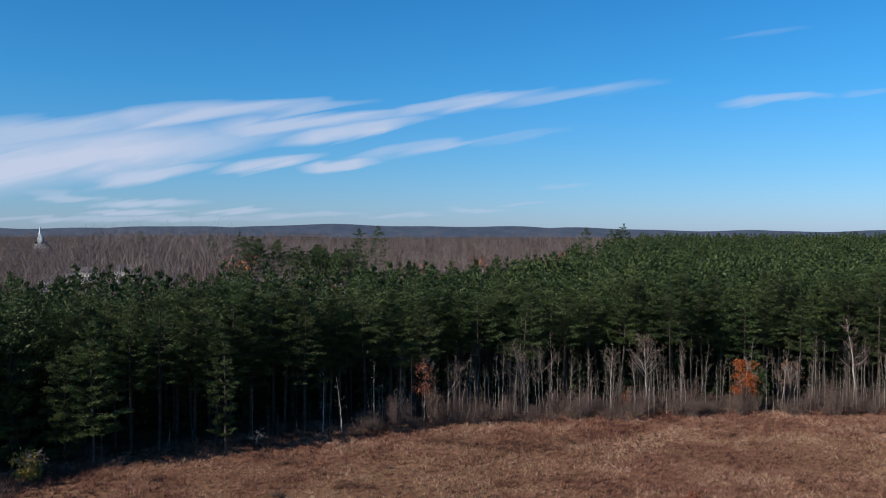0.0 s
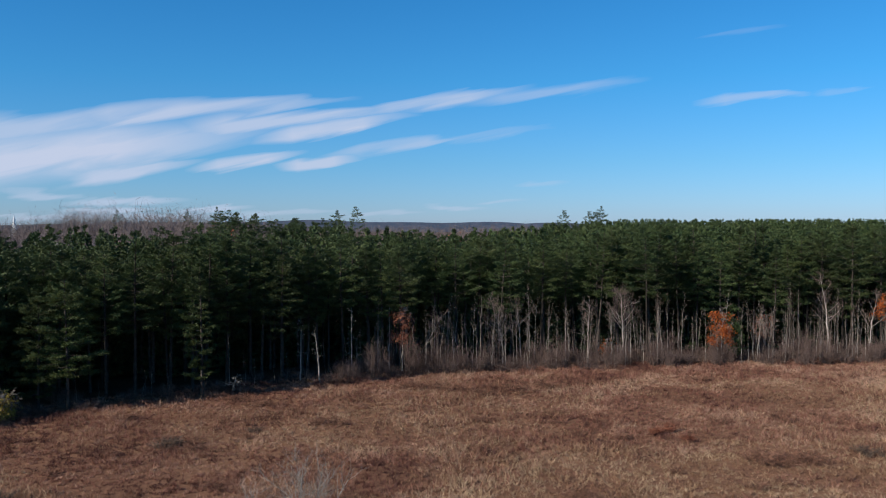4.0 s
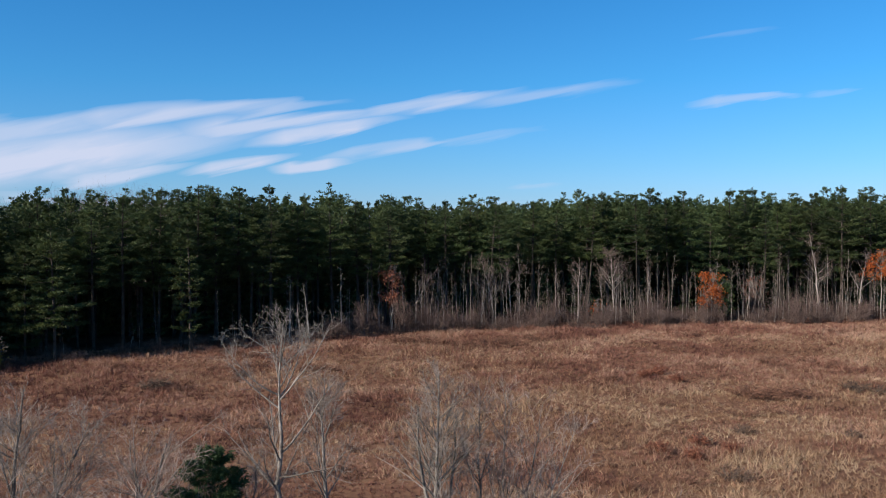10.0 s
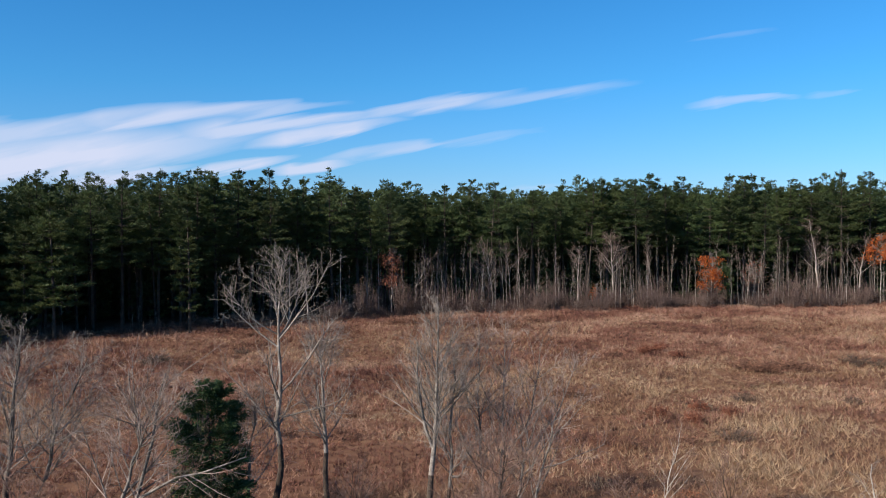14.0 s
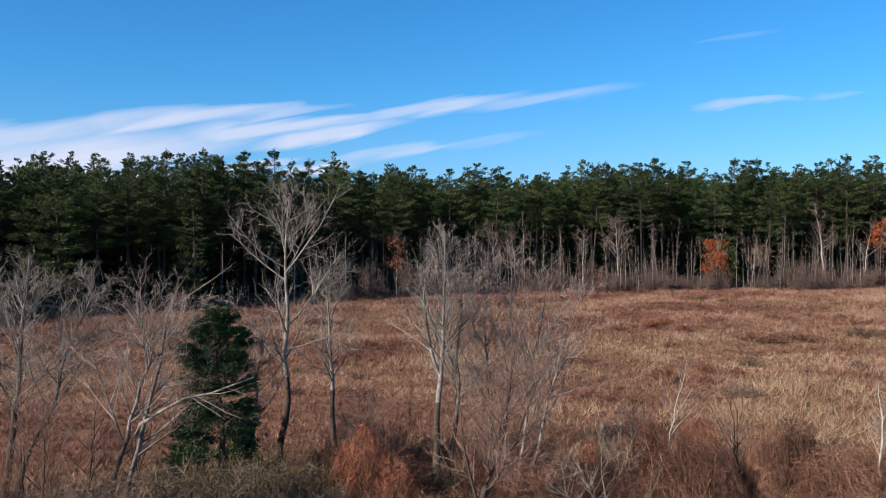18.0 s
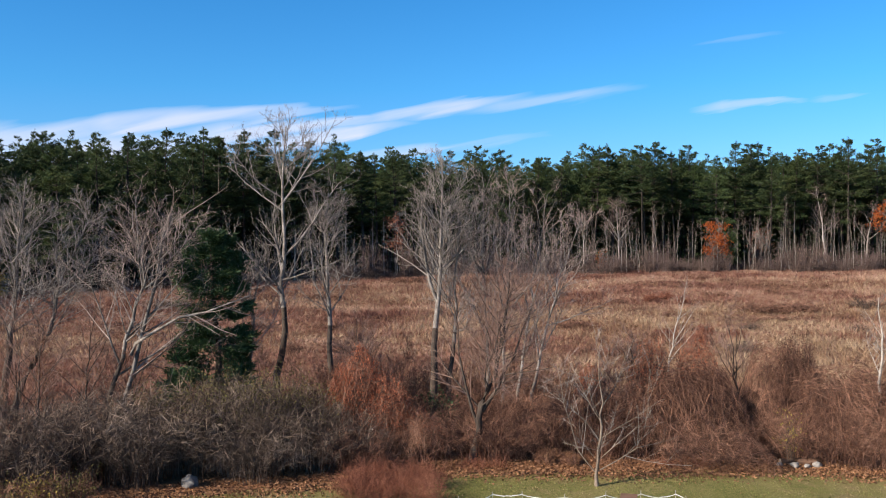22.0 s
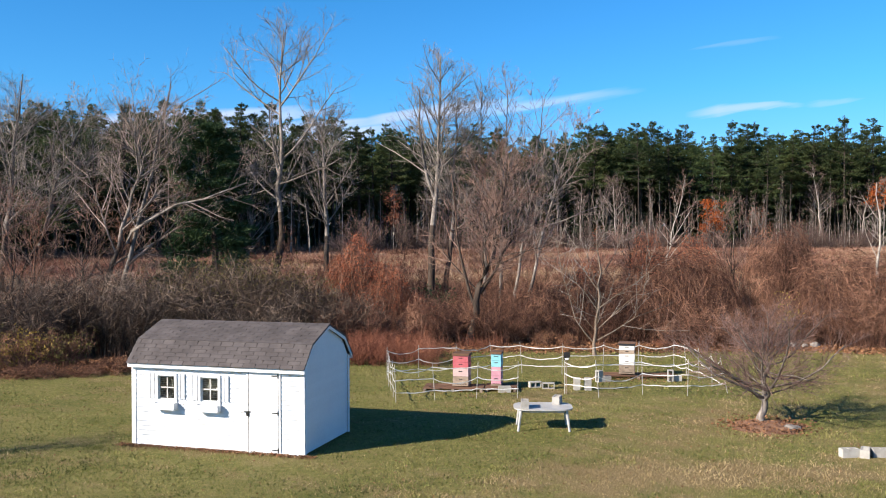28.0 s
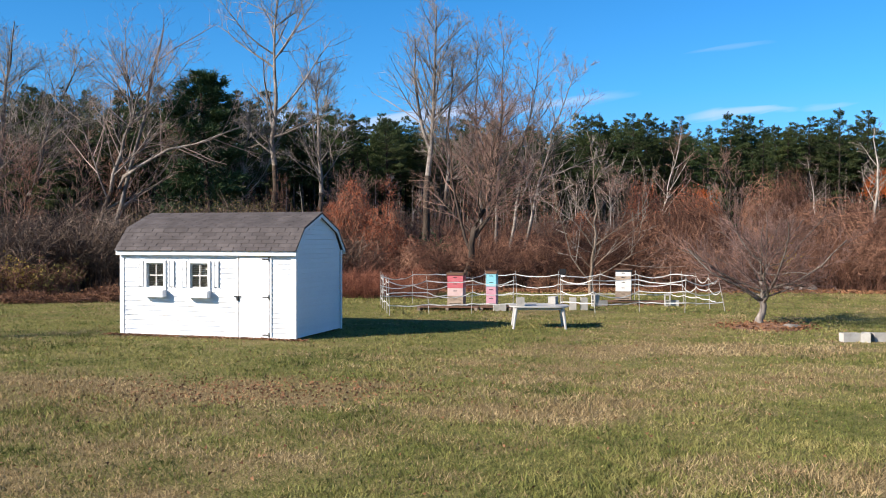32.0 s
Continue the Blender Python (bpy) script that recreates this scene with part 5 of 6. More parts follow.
def lit_pine(x, y, h, seed, reach, clear, label):
    t, c = pine_mesh(seed, tall=h, clear=clear, reach=reach, needle=0.42, tufts=16, per=18, limbs=6, step=1.3, slim=0.22, widths=(0.8, 1.0, 0.9, 0.7, 0.4, 0.08))
    ob = thing("white_pine", label, "pine tree", "pines at the edge of the wood", pose(x, y, float(height(x, y)) - .1))
    part("trunk", t, M_pinebark, ob)
    part("crown", c, M_needle, ob)


for row in LIT:
    lit_pine(*row)

# ---- trees between lawn and marsh ----
bare_tree("ash_tree", "tall leafless grey tree with a winding trunk", [(-7.3, 49.8, 0), (-7.07, 49.8, 2.6), (-6.57, 49.8, 5.6), (-6.92, 49.8, 7.5), (-6.62, 49.8, 9.4), (-6.81, 49.8, 12.0), (-6.5, 49.8, 16.4)], 0.24, 20, M_darkbark, M_twig, 401, apart=True, limbmat=M_palelimb,
          limb_r=0.014, limb_len=0.32, start=0.4, angle=52, up=0.5, sub=10, twigs=8, fine=2, slim=True, crown_shape=lambda f: np.interp(f, [0.36, 0.45, 0.6, 0.8, 1], [0.5, 0.8, 1.05, 0.75, 0.3]))
bare_tree("ash_tree", "leafless grey tree with a straight trunk", [(-4.4, 53, 0), (-4.47, 53, 2.5), (-4.51, 53, 5.1), (-4.65, 53, 8.5), (-4.78, 53, 10.5), (-4.5, 53, 12.8)], 0.22, 24, M_darkbark, M_twig, 402, apart=True, limbmat=M_palelimb, limb_r=0.013, limb_len=0.29, start=0.4, angle=48, up=0.45, sub=10, twigs=8, fine=2, slim=True)
bare_tree("maple_bare", "twin-stemmed leafless tree with pale bark", [(-14.6, 43.1, 0), (-14.07, 43.1, 2.5), (-13.22, 43.1, 5.6), (-12.37, 43.1, 8.4), (-12.9, 43.1, 11.6)], 0.17, 22, M_darkbark, M_poplar, 403, apart=True, limbmat=M_palelimb, limb_len=0.4, start=0.3, angle=50, up=0.42,
          sub=10, twigs=8, fine=3, slim=True, extra=(([(-14.0, 43.2, 0), (-13.25, 43.2, 2.9), (-12.49, 43.2, 5.6), (-11.68, 43.3, 9.5), (-11.2, 43.3, 11.4)], 0.15), ([(-13.0, 43, 4.6), (-12.6, 42.8, 5.3), (-10.6, 42.6, 6.5), (-8.7, 42.5, 6.9), (-7.2, 42.4, 7.5)], 0.1)))
bare_tree("maple_bare", "leafless grey tree with dark lower trunk", [(-21.2, 47, 0), (-20.89, 47, 2.8), (-20.33, 47, 6.5), (-20.14, 47, 9.3), (-19.6, 47, 13.4)], 0.24, 24, M_darkbark, M_twig, 404, apart=True, limbmat=M_palelimb, limb_len=0.33, start=0.35, angle=52, up=0.42, sub=10, twigs=8, fine=3, slim=True)
bare_tree("maple_bare", "leaning leafless tree with dark bark", [(-20.8, 47, 0), (-19.95, 47, 2.6), (-18.59, 47, 5.3), (-17.96, 47, 8.0), (-16.91, 47, 10), (-16.2, 47, 11.6)], 0.2, 20, M_darkbark, M_twig, 405, apart=True, limbmat=M_palelimb, limb_len=0.32, start=0.4, angle=50, up=0.42, sub=10, twigs=8, fine=3, slim=True)
bare_tree("maple_bare", "small dark leafless tree beside the evergreen", [(-8.4, 47.5, 0), (-8.21, 47.5, 3.5), (-7.94, 47.5, 6.6), (-7.5, 47.5, 9.4)], 0.15, 16, M_darkbark, M_twig, 406, apart=True, limbmat=M_palelimb, limb_len=0.34, start=0.35, angle=36, sub=9, twigs=8, fine=3, slim=True)
bare_tree("ash_tree", "tall leafless tree with pale upper and dark lower trunk", [(1.6, 46, 0), (1.62, 46, 1.4), (1.55, 46, 4.9), (1.9, 46, 7.6), (1.95, 46, 10.0), (2.1, 46, 14.2)], 0.24, 26, M_darkbark, M_twig, 407, apart=True, limbmat=M_palelimb, limb_r=0.014, limb_len=0.28, start=0.36, angle=42, up=0.55, sub=10, twigs=8, fine=2, slim=True, extra=(([(1.75, 46, 6.9), (1.2, 46, 9), (0.92, 46, 10.8), (1.0, 46, 12.4)], 0.1),))
bare_tree("ash_tree", "slimmer leafless tree with a broken pale limb", [(2.3, 46.3, 0), (2.36, 46.3, 2.4), (2.66, 46.3, 5.4), (2.7, 46.3, 8.4), (3.1, 46.3, 12.2)], 0.17, 20, M_darkbark, M_twig, 408, apart=True, limbmat=M_palelimb, limb_len=0.26, start=0.4, angle=42, up=0.55, sub=10, twigs=8, fine=3, slim=True,
          extra=(([(2.6, 46.2, 5.2), (3.1, 46.0, 5.4), (3.5, 46.0, 5.9)], 0.09),))
bare_tree("cherry_tree", "dense reddish-brown leafless tree with a leaning trunk", [(3.2, 40.0, 0), (3.4, 40, 1.0), (3.7, 40, 2.8), (4.25, 40, 4.1), (4.7, 40, 6), (4.9, 40, 8.6)], 0.19, 30, M_darkbark, M_twigred, 409, apart=True, limb_len=0.38, start=0.26, angle=54, up=0.4, sub=11, twigs=9, fine=3, wob=0.1, slim=True, extra=(([(3.65, 40, 2.3), (4.4, 40, 3.4), (5.1, 40.2, 4.8), (5.9, 40.3, 6.9)], 0.1), ([(3.5, 40, 1.6), (3.0, 40, 3.2), (2.6, 40.1, 5.0), (2.5, 40, 7.0)], 0.08)))
for x, dx, h, sd in ((4.5, -.3, 13.6, 410), (5.2, .5, 13.2, 411), (5.9, 1.8, 12.4, 412), (6.5, 3.0, 11.2, 413)):
    bare_tree("grey_poplar", "slender upright leafless tree in a clump", [(x, 47, 0), (x + dx * .25, 47, 4), (x + dx * .6, 47.1, 8), (x + dx, 47.2, h)], 0.11, 18, M_palelimb, M_poplar, sd, apart=True, limbmat=M_palelimb, limb_r=0.013, limb_len=0.27, start=0.28, angle=40, up=0.5, sub=9, twigs=7, fine=2, slim=True, group="poplar clump")
bare_tree("young_tree", "small vase-shaped leafless tree by the bee yard", [(8.05, 36, 0), (8.1, 36, .7), (8.2, 36, 2.2), (8.25, 36, 4), (8.0, 36, 6.3)], 0.075, 12, M_paletan, M_twig, 414, apart=True, limb_len=0.46, start=0.14, angle=46, up=0.45, sub=7, twigs=5, fine=0, slim=True, limb_r=0.0075,
          extra=(([(8.05, 36, .5), (7.2, 36, 1.6), (6.8, 36, 3.4), (6.5, 36, 4.8)], 0.03), ([(8.1, 36, .6), (9.6, 35.8, 1.5), (10.1, 35.8, 3.2), (10.3, 35.8, 4.8)], 0.027)), twig_r=0.005)
bare_tree("birch_sapling", "thin pale leaning birch sapling in the thicket", [(13.5, 46, 0), (13.88, 46, 4.2), (14.4, 46, 6), (14.84, 46, 8.0)], 0.07, 12, M_birch, M_twigred, 415, limb_len=0.25, start=0.4, angle=30, sub=5, twigs=4, fine=0)
bare_tree("dead_tree", "broken pale dead tree wrapped in vines", [(21.9, 40, 0), (21.8, 40, 3.5), (22.0, 40, 5.4), (21.8, 40, 7.3)], 0.12, 9, M_birch, M_twig, 416, limb_len=0.25, start=0.4, angle=40, sub=4, twigs=3, fine=0, category="dead tree")
for x, y, h, sd in ((-17.0, 42.0, 6.5, 421), (-15.9, 44.5, 7.0, 422), (-11.2, 44.8, 8.5, 423), (-2.6, 47, 6.0, 424), (-1.9, 46.2, 5.4, 425), (17.2, 45, 6.5, 426), (11.6, 44, 5.5, 427), (-18.6, 43.0, 6.8, 428), (-13.9, 45.4, 6.6, 429)):
    bare_tree("slender_tree", "thin leafless understorey tree in the thicket", lean_path(x, y, h, 0.8 * math.sin(sd)), 0.07, 14, M_darkbark, M_twigred, sd, limb_len=0.42, start=0.2, angle=36, sub=7, twigs=5, fine=0, group="understorey trees")

under_ = Kinds([bare_tree("thicket_sapling", "thin red-brown leafless sapling rising from the thicket", lean_path(0, 0, h, dx), 0.035, 16, M_brushbrown, M_brushbrown, 450 + i, limb_len=0.34, start=0.15, angle=40, up=0.4, sub=7, twigs=5, fine=1, slim=True, group="thicket saplings", category="sapling", twig_r=0.006) for i, (h, dx) in enumerate(((4.4, .4), (5.2, -.5), (3.8, .2), (4.8, .8)))])
for i in range(44):
    x = rng.uniform(-4, 23) if i < 30 else rng.uniform(-22, -4)
    y = rng.uniform(43, 54) if i < 30 else rng.uniform(41.5, 47)
    under_.put(x, y, rng.uniform(0.7, 1.1), rng.uniform(0.6, 1.1), rng)

ev = thing("evergreen_tree", "dense dark green conifer standing in the thicket", "conifer", at=pose(-9.6, 46, 0))
part("trunk", tubes(Heap(), np.array([[[0, 0, 0], [.1, 0, 4], [-.2, 0, 8], [-.3, 0, 10.8]]]), np.array([[.2, .16, .09, .02]]), 7), M_darkbark, ev)
_, ecrown = pine_mesh(431, tall=10.4, clear=0.06, reach=2.9, needle=0.26, tufts=26, per=15, limbs=8, step=0.5, slim=0.26, widths=(0.75, 1.0, 0.76, 0.7, 0.5, 0.12), uneven=0.6)
part("crown", ecrown, M_cedar, ev)

apple = bare_tree("apple_tree", "low spreading leafless apple tree on the lawn", [(9.75, 22.8, 0), (9.78, 22.8, .3), (9.8, 22.8, .6), (9.84, 22.8, 1.2), (9.82, 22.8, 2.1)], 0.11, 26, M_greybark, M_appletwig, 440, apart=True, limb_r=0.016, limb_len=0.92, start=0.26, angle=66, up=0.4, sub=12, twigs=9, fine=2, wob=0.13,
                  crown_shape=lambda f: np.interp(f, [0.25, .5, 1], [1.0, 0.95, 0.55]), twig_r=0.003, category="apple tree")

# a tree beside the lawn, known by its shadow
bare_tree("yard_tree", "leafless yard tree beside the lawn", [(-19.3, 15.1, 0), (-19.3, 15.1, 3), (-19.1, 15.0, 7.6)], 0.16, 14, M_greybark, M_twig, 441, limb_len=0.45, start=0.3, angle=42, sub=6, twigs=5, fine=0)

# ---- shed ----
SW, SD, SE = 4.41, 2.6, 1.95
shed = thing("shed", "white clapboard garden shed with a grey gambrel roof", "shed", at=pose(-5.87, 21.05, 0, 0, 0, -17.94))
PROFILE = [(-0.09, 1.93), (0.36, 2.42), (SD / 2, 2.78), (SD - 0.36, 2.42), (SD + 0.09, 1.93)]


def prism(heap, poly, x0, x1):
    n = len(poly)
    v = [(x0, y, z) for y, z in poly] + [(x1, y, z) for y, z in poly]
    heap.add(v, [(i, (i + 1) % n, n + (i + 1) % n, n + i) for i in range(n)])
    c0, c1 = heap.n, 0
    mid = np.mean(np.array(poly), 0)
    heap.add([(x0, *mid), *v[:n]], [(0, 1 + (i + 1) % n, 1 + i) for i in range(n)])
    heap.add([(x1, *mid), *v[n:]], [(0, 1 + i, 1 + (i + 1) % n) for i in range(n)])
    return heap


def shed_walls():
    """Back, end and floor boards; the front is framed round its openings."""
    end = [(0.03, 0.05), (SD - 0.03, 0.05), (SD - 0.03, 1.95), (SD - 0.38, 2.37), (SD / 2, 2.74), (0.38, 2.37), (0.03, 1.95)]
    part("end_wall", prism(Heap(), end, 0.03, 0.08), M_white, shed)
    part("end_wall", prism(Heap(), end, SW - 0.08, SW - 0.03), M_white, shed)
    part("back_wall", boxes(Heap(), 0.03, SW - 0.03, SD - 0.08, SD - 0.03, 0.05, 1.95), M_white, shed)
    part("floor", boxes(Heap(), 0.08, SW - 0.08, 0.08, SD - 0.08, 0.05, 0.1), M_wood, shed)
    f = Heap()
    for x0, x1, z0, z1 in ((0.03, 0.7, .05, 1.95), (1.14, 1.82, .05, 1.95), (2.27, 3.03, .05, 1.95), (3.79, SW - .03, .05, 1.95), (3.03, 3.79, 1.86, 1.95), (0.7, 1.14, .05, 1.1), (0.7, 1.14, 1.66, 1.95), (1.82, 2.27, .05, 1.1), (1.82, 2.27, 1.66, 1.95)):
        boxes(f, x0, x1, 0.03, 0.08, z0, z1)
    part("front_wall", f, M_white, shed)


shed_walls()


def lap(x0, x1, z, h, mirror=False):
    """One clapboard, its lower edge standing out."""
    v = [(x0, 0.03, z), (x1, 0.03, z), (x1, 0.005, z), (x0, 0.005, z), (x0, 0.03, z + h), (x1, 0.03, z + h), (x1, 0.022, z + h), (x0, 0.022, z + h)]
    return Heap().add(v, [(0, 1, 2, 3), (4, 7, 6, 5), (3, 2, 6, 7), (0, 3, 7, 4), (1, 5, 6, 2), (0, 4, 5, 1)])


LAP = 0.108
for i in range(17):
    z = 0.04 + i * LAP
    cuts = [(0.1, SW - 0.1)]
    for hx0, hx1, hz0, hz1 in ((0.64, 1.2, 1.04, 1.72), (1.76, 2.33, 1.04, 1.72), (2.98, 3.84, 0, 1.9)):
        if z + LAP > hz0 and z < hz1:
            nxt = []
            for c0, c1 in cuts:
                if hx0 < c1 and hx1 > c0:
                    nxt += [(c0, hx0), (hx1, c1)]
                else:
                    nxt.append((c0, c1))
            cuts = nxt
    for c0, c1 in cuts:
        if c1 - c0 > 0.03:
            part("clapboard", lap(c0, c1, z, LAP - 0.007), M_siding, shed)
for i in range(24):
    z = 0.04 + i * LAP
    inset = np.interp(z + LAP, [1.95, 2.38, 2.73], [0.03, 0.38, SD / 2 - 0.06])
    y0, y1 = max(0.08, inset), SD - max(0.08, inset)
    if y1 - y0 > 0.1:
        part("clapboard", lap(-y1, -y0, z, LAP - 0.007), M_siding, shed, at=pose(SW, 0, 0, 0, 0, 90) @ Matrix.Diagonal((-1, 1, 1, 1)))
        part("clapboard", lap(y0, y1, z, LAP - 0.007), M_siding, shed, at=pose(0, 0, 0, 0, 0, 90) @ Matrix.Diagonal((1, -1, 1, 1)))
for x0, x1, y0, y1 in ((-0.004, 0.1, -0.004, 0.03), (SW - 0.1, SW + 0.004, -0.004, 0.03), (SW - .002, SW + 0.012, 0.0, 0.08), (SW - .002, SW + .012, SD - 0.1, SD), (-0.012, 0.002, 0, .08), (SW - 0.1, SW, SD - .02, SD + .012), (0, .1, SD - .02, SD + .012)):
    part("corner_board", boxes(Heap(), x0, x1, y0, y1, 0.02, 1.93), M_white, shed)
part("fascia", boxes(Heap(), -0.05, SW + 0.05, -0.1, -0.075, 1.84, 1.945), M_white, shed)
part("fascia", boxes(Heap(), -0.05, SW + 0.05, SD + 0.075, SD + 0.1, 1.84, 1.945), M_white, shed)
part("soffit", boxes(Heap(), -0.04, SW + 0.04, -0.075, 0.03, 1.9, 1.915), M_white, shed)
part("skirt_board", boxes(Heap(), 0.02, 3.0, -0.006, 0.02, -0.02, 0.045), M_white, shed)
part("skirt_board", boxes(Heap(), 3.0, SW - .02, -0.006, 0.02, -0.02, 0.04), M_white, shed)
# door
door = part("door", bevbox(0.722, 0.03, 1.8, 0.004, (3.416, 0.0, 0.03)), M_white, shed, "plain white boarded door, closed")
for z in (0.1, 0.93, 1.76):
    hn = boxes(Heap(), 3.62, 3.775, -0.022, -0.013, z - 0.012, z + 0.012)
    boxes(hn, 3.765, 3.79, -0.024, -0.011, z - 0.05, z + 0.05)
    part("hinge", hn, M_iron, door, "black strap hinge")
hd = boxes(Heap(), 2.93, 3.1, -0.03, -0.015, 0.92, 0.945)
boxes(hd, 3.0, 3.05, -0.05, -0.015, 0.84, 0.93)
part("latch", hd, M_iron, door, "dark hasp with a padlock")
for x0, x1, z0, z1 in ((2.985, 3.03, 0.02, 1.9), (3.79, 3.835, 0.02, 1.9), (3.035, 3.785, 1.845, 1.9)):
    part("door_trim", boxes(Heap(), x0, x1, -0.012, 0.03, z0, z1), M_white, shed)
# windows, shutters and boxes
for wx0, wx1 in ((0.7, 1.14), (1.82, 2.27)):
    win = new("window")
    win.parent = shed
    wz0, wz1 = 1.1, 1.66
    f = Heap()
    for x0, x1, z0, z1 in ((wx0 - .06, wx0, wz0 - .06, wz1 + .06), (wx1, wx1 + .06, wz0 - .06, wz1 + .06), (wx0, wx1, wz1, wz1 + .06), (wx0, wx1, wz0 - .06, wz0)):
        boxes(f, x0, x1, -0.02, 0.032, z0, z1)
    part("window_frame", f, M_white, win)
    s = Heap()
    mx, mz = (wx0 + wx1) / 2, (wz0 + wz1) / 2
    for x0, x1, z0, z1 in ((wx0, wx0 + .03, wz0, wz1), (wx1 - .03, wx1, wz0, wz1), (wx0 + .03, wx1 - .03, wz0, wz0 + .03), (wx0 + .03, wx1 - .03, wz1 - .03, wz1), (mx - .01, mx + .01, wz0 + .03, wz1 - .03), (wx0 + .03, mx - .01, mz - .012, mz + .012), (mx + .01, wx1 - .03, mz - .012, mz + .012)):
        boxes(s, x0, x1, 0.035, 0.06, z0, z1)
    part("sash", s, M_hwhite, win)
    for x0, x1 in ((wx0 + .03, mx - .01), (mx + .01, wx1 - .03)):
        for z0, z1 in ((wz0 + .03, mz - .012), (mz + .012, wz1 - .03)):
            part("pane", boxes(Heap(), x0, x1, 0.045, 0.05, z0, z1), M_glass, win)
    bl = Heap()
    for k in range(12):
        boxes(bl, wx0 - .02, wx1 + .02, 0.1, 0.104, wz0 + k * .047, wz0 + k * .047 + .04)
    part("blind", bl, M_stone, win, "half-closed grey blind")
    for cx in (wx0 - 0.155, wx1 + 0.205):
        sh = new("shutter")
        sh.parent = shed
        for e in (-0.055, 0.055):
            part("stile", bevbox(0.022, 0.022, 0.6, 0.003, (cx + e, -0.01, 1.12)), M_white, sh)
        for k in range(6):
            part("slat", bevbox(0.09, 0.012, 0.085, 0.003, (cx, -0.004, 1.13 + k * 0.098)), M_white, sh)
    x0, x1, z0, z1 = wx0 - 0.04, wx1 + 0.08, 0.89, 1.05
    b = bevbox(x1 - x0, 0.17, z1 - z0, 0.006, ((x0 + x1) / 2, -0.085, z0))
    top = [fc for fc in b.faces if fc.normal.z > 0.9 and fc.calc_area() > 0.02]
    r = bmesh.ops.inset_region(b, faces=top, thickness=0.014)
    bmesh.ops.translate(b, verts=list({v for fc in top for v in fc.verts}), vec=(0, 0, -0.1))
    part("window_box", b, M_white, shed, "empty white flower box under the window")


def roof_strip(name, p, q, mat, th=0.03):
    """A roof board between two points of the profile, over the whole length."""
    (y0, z0), (y1, z1) = p, q
    d = np.array([y1 - y0, z1 - z0])
    n = np.array([-d[1], d[0]]) / np.hypot(*d)
    if n[1] < 0:
        n = -n
    v = []
    for x in (-0.05, SW + 0.05):
        for yy, zz in ((y0, z0), (y1, z1)):
            v += [(x, yy, zz), (x, yy + n[0] * th, zz + n[1] * th)]
    return part(name, Heap().add(v, [(0, 2, 3, 1), (4, 5, 7, 6), (0, 1, 5, 4), (2, 6, 7, 3), (1, 3, 7, 5), (0, 4, 6, 2)]), mat, shed), n


tab_w = 0.305
tab = bevbox(tab_w - 0.012, 0.17, 0.014, 0).copy()
tabmesh = bpy.data.meshes.new("shingle")
tab.to_mesh(tabmesh)
tabmesh.materials.append(M_shingle)
srng = random.Random(4)
row = 0
for a0, a1 in zip(PROFILE[:-1], PROFILE[1:]):
    front = a1[0] <= SD / 2 + 0.01
    deck, nrm = roof_strip("roof_deck", a0, a1, M_shingle)
    low_pt, high_pt = (a0, a1) if front else (a1, a0)
    d = np.array([high_pt[0] - low_pt[0], high_pt[1] - low_pt[1]])
    ln = np.hypot(*d)
    d = d / ln
    rows = int(round(ln / 0.118))
    for i in range(rows):
        s = (i + 0.5) * ln / rows
        c = np.array(low_pt) + d * s + nrm * 0.036
        off = (row % 2) * tab_w / 2
        row += 1
        x = -0.09 + tab_w / 2 - off
        while x < SW + 0.2:
            if x - tab_w / 2 >= -0.3 and x + tab_w / 2 <= SW + 0.3:
                lo_x, hi_x = max(x - tab_w / 2, -0.065), min(x + tab_w / 2, SW + 0.065)
                if hi_x - lo_x > 0.04:
                    ob = new("shingle", tabmesh)
                    ob.parent = deck
                    pitch = math.degrees(math.atan2(d[1], d[0])) - 3.0 if front else 180 + math.degrees(math.atan2(d[1], d[0])) * 1 + 2.0
                    ob.matrix_basis = pose((lo_x + hi_x) / 2, c[0], c[1] + srng.uniform(-.001, .002), pitch) @ Matrix.Diagonal(((hi_x - lo_x - .013) / (tab_w - .012), 1, 1 if front else -1, 1))
            x += tab_w
for sx in (-0.052, SW + 0.027):
    for a0, a1 in zip(PROFILE[:-1], PROFILE[1:]):
        (y0, z0), (y1, z1) = a0, a1
        v = []
        for x in (sx, sx + 0.025):
            v += [(x, y0, z0 - 0.07), (x, y0, z0), (x, y1, z1), (x, y1, z1 - 0.07)]
        part("rake_board", Heap().add(v, [(0, 1, 2, 3), (7, 6, 5, 4), (0, 4, 5, 1), (1, 5, 6, 2), (2, 6, 7, 3), (3, 7, 4, 0)]), M_white, shed)

# ---- bee yard ----
POSTS = [(0.2, 26.05), (1.35, 26.4), (2.6, 26.6), (3.84, 26.6), (5.38, 27.3), (6.3, 26.6), (7.74, 27.05), (9.05, 26.8), (10.43, 27.2), (10.35, 28.4), (10.3, 29.6), (10.2, 30.6), (9.97, 31.4),
         (8.7, 31.5), (7.42, 31.4), (5.93, 31.2), (4.57, 31.6), (3.49, 31.6), (2.19, 31.0), (0.87, 30.75), (-0.2, 30.3), (-0.1, 29.0), (0.0, 28.0), (0.1, 27.0)]
fence = thing("electric_fence", "white tape fence on thin posts round the beehives", "fence")
frng = np.random.default_rng(9)
tops, STR = [], (0.3, 0.64, 0.99)
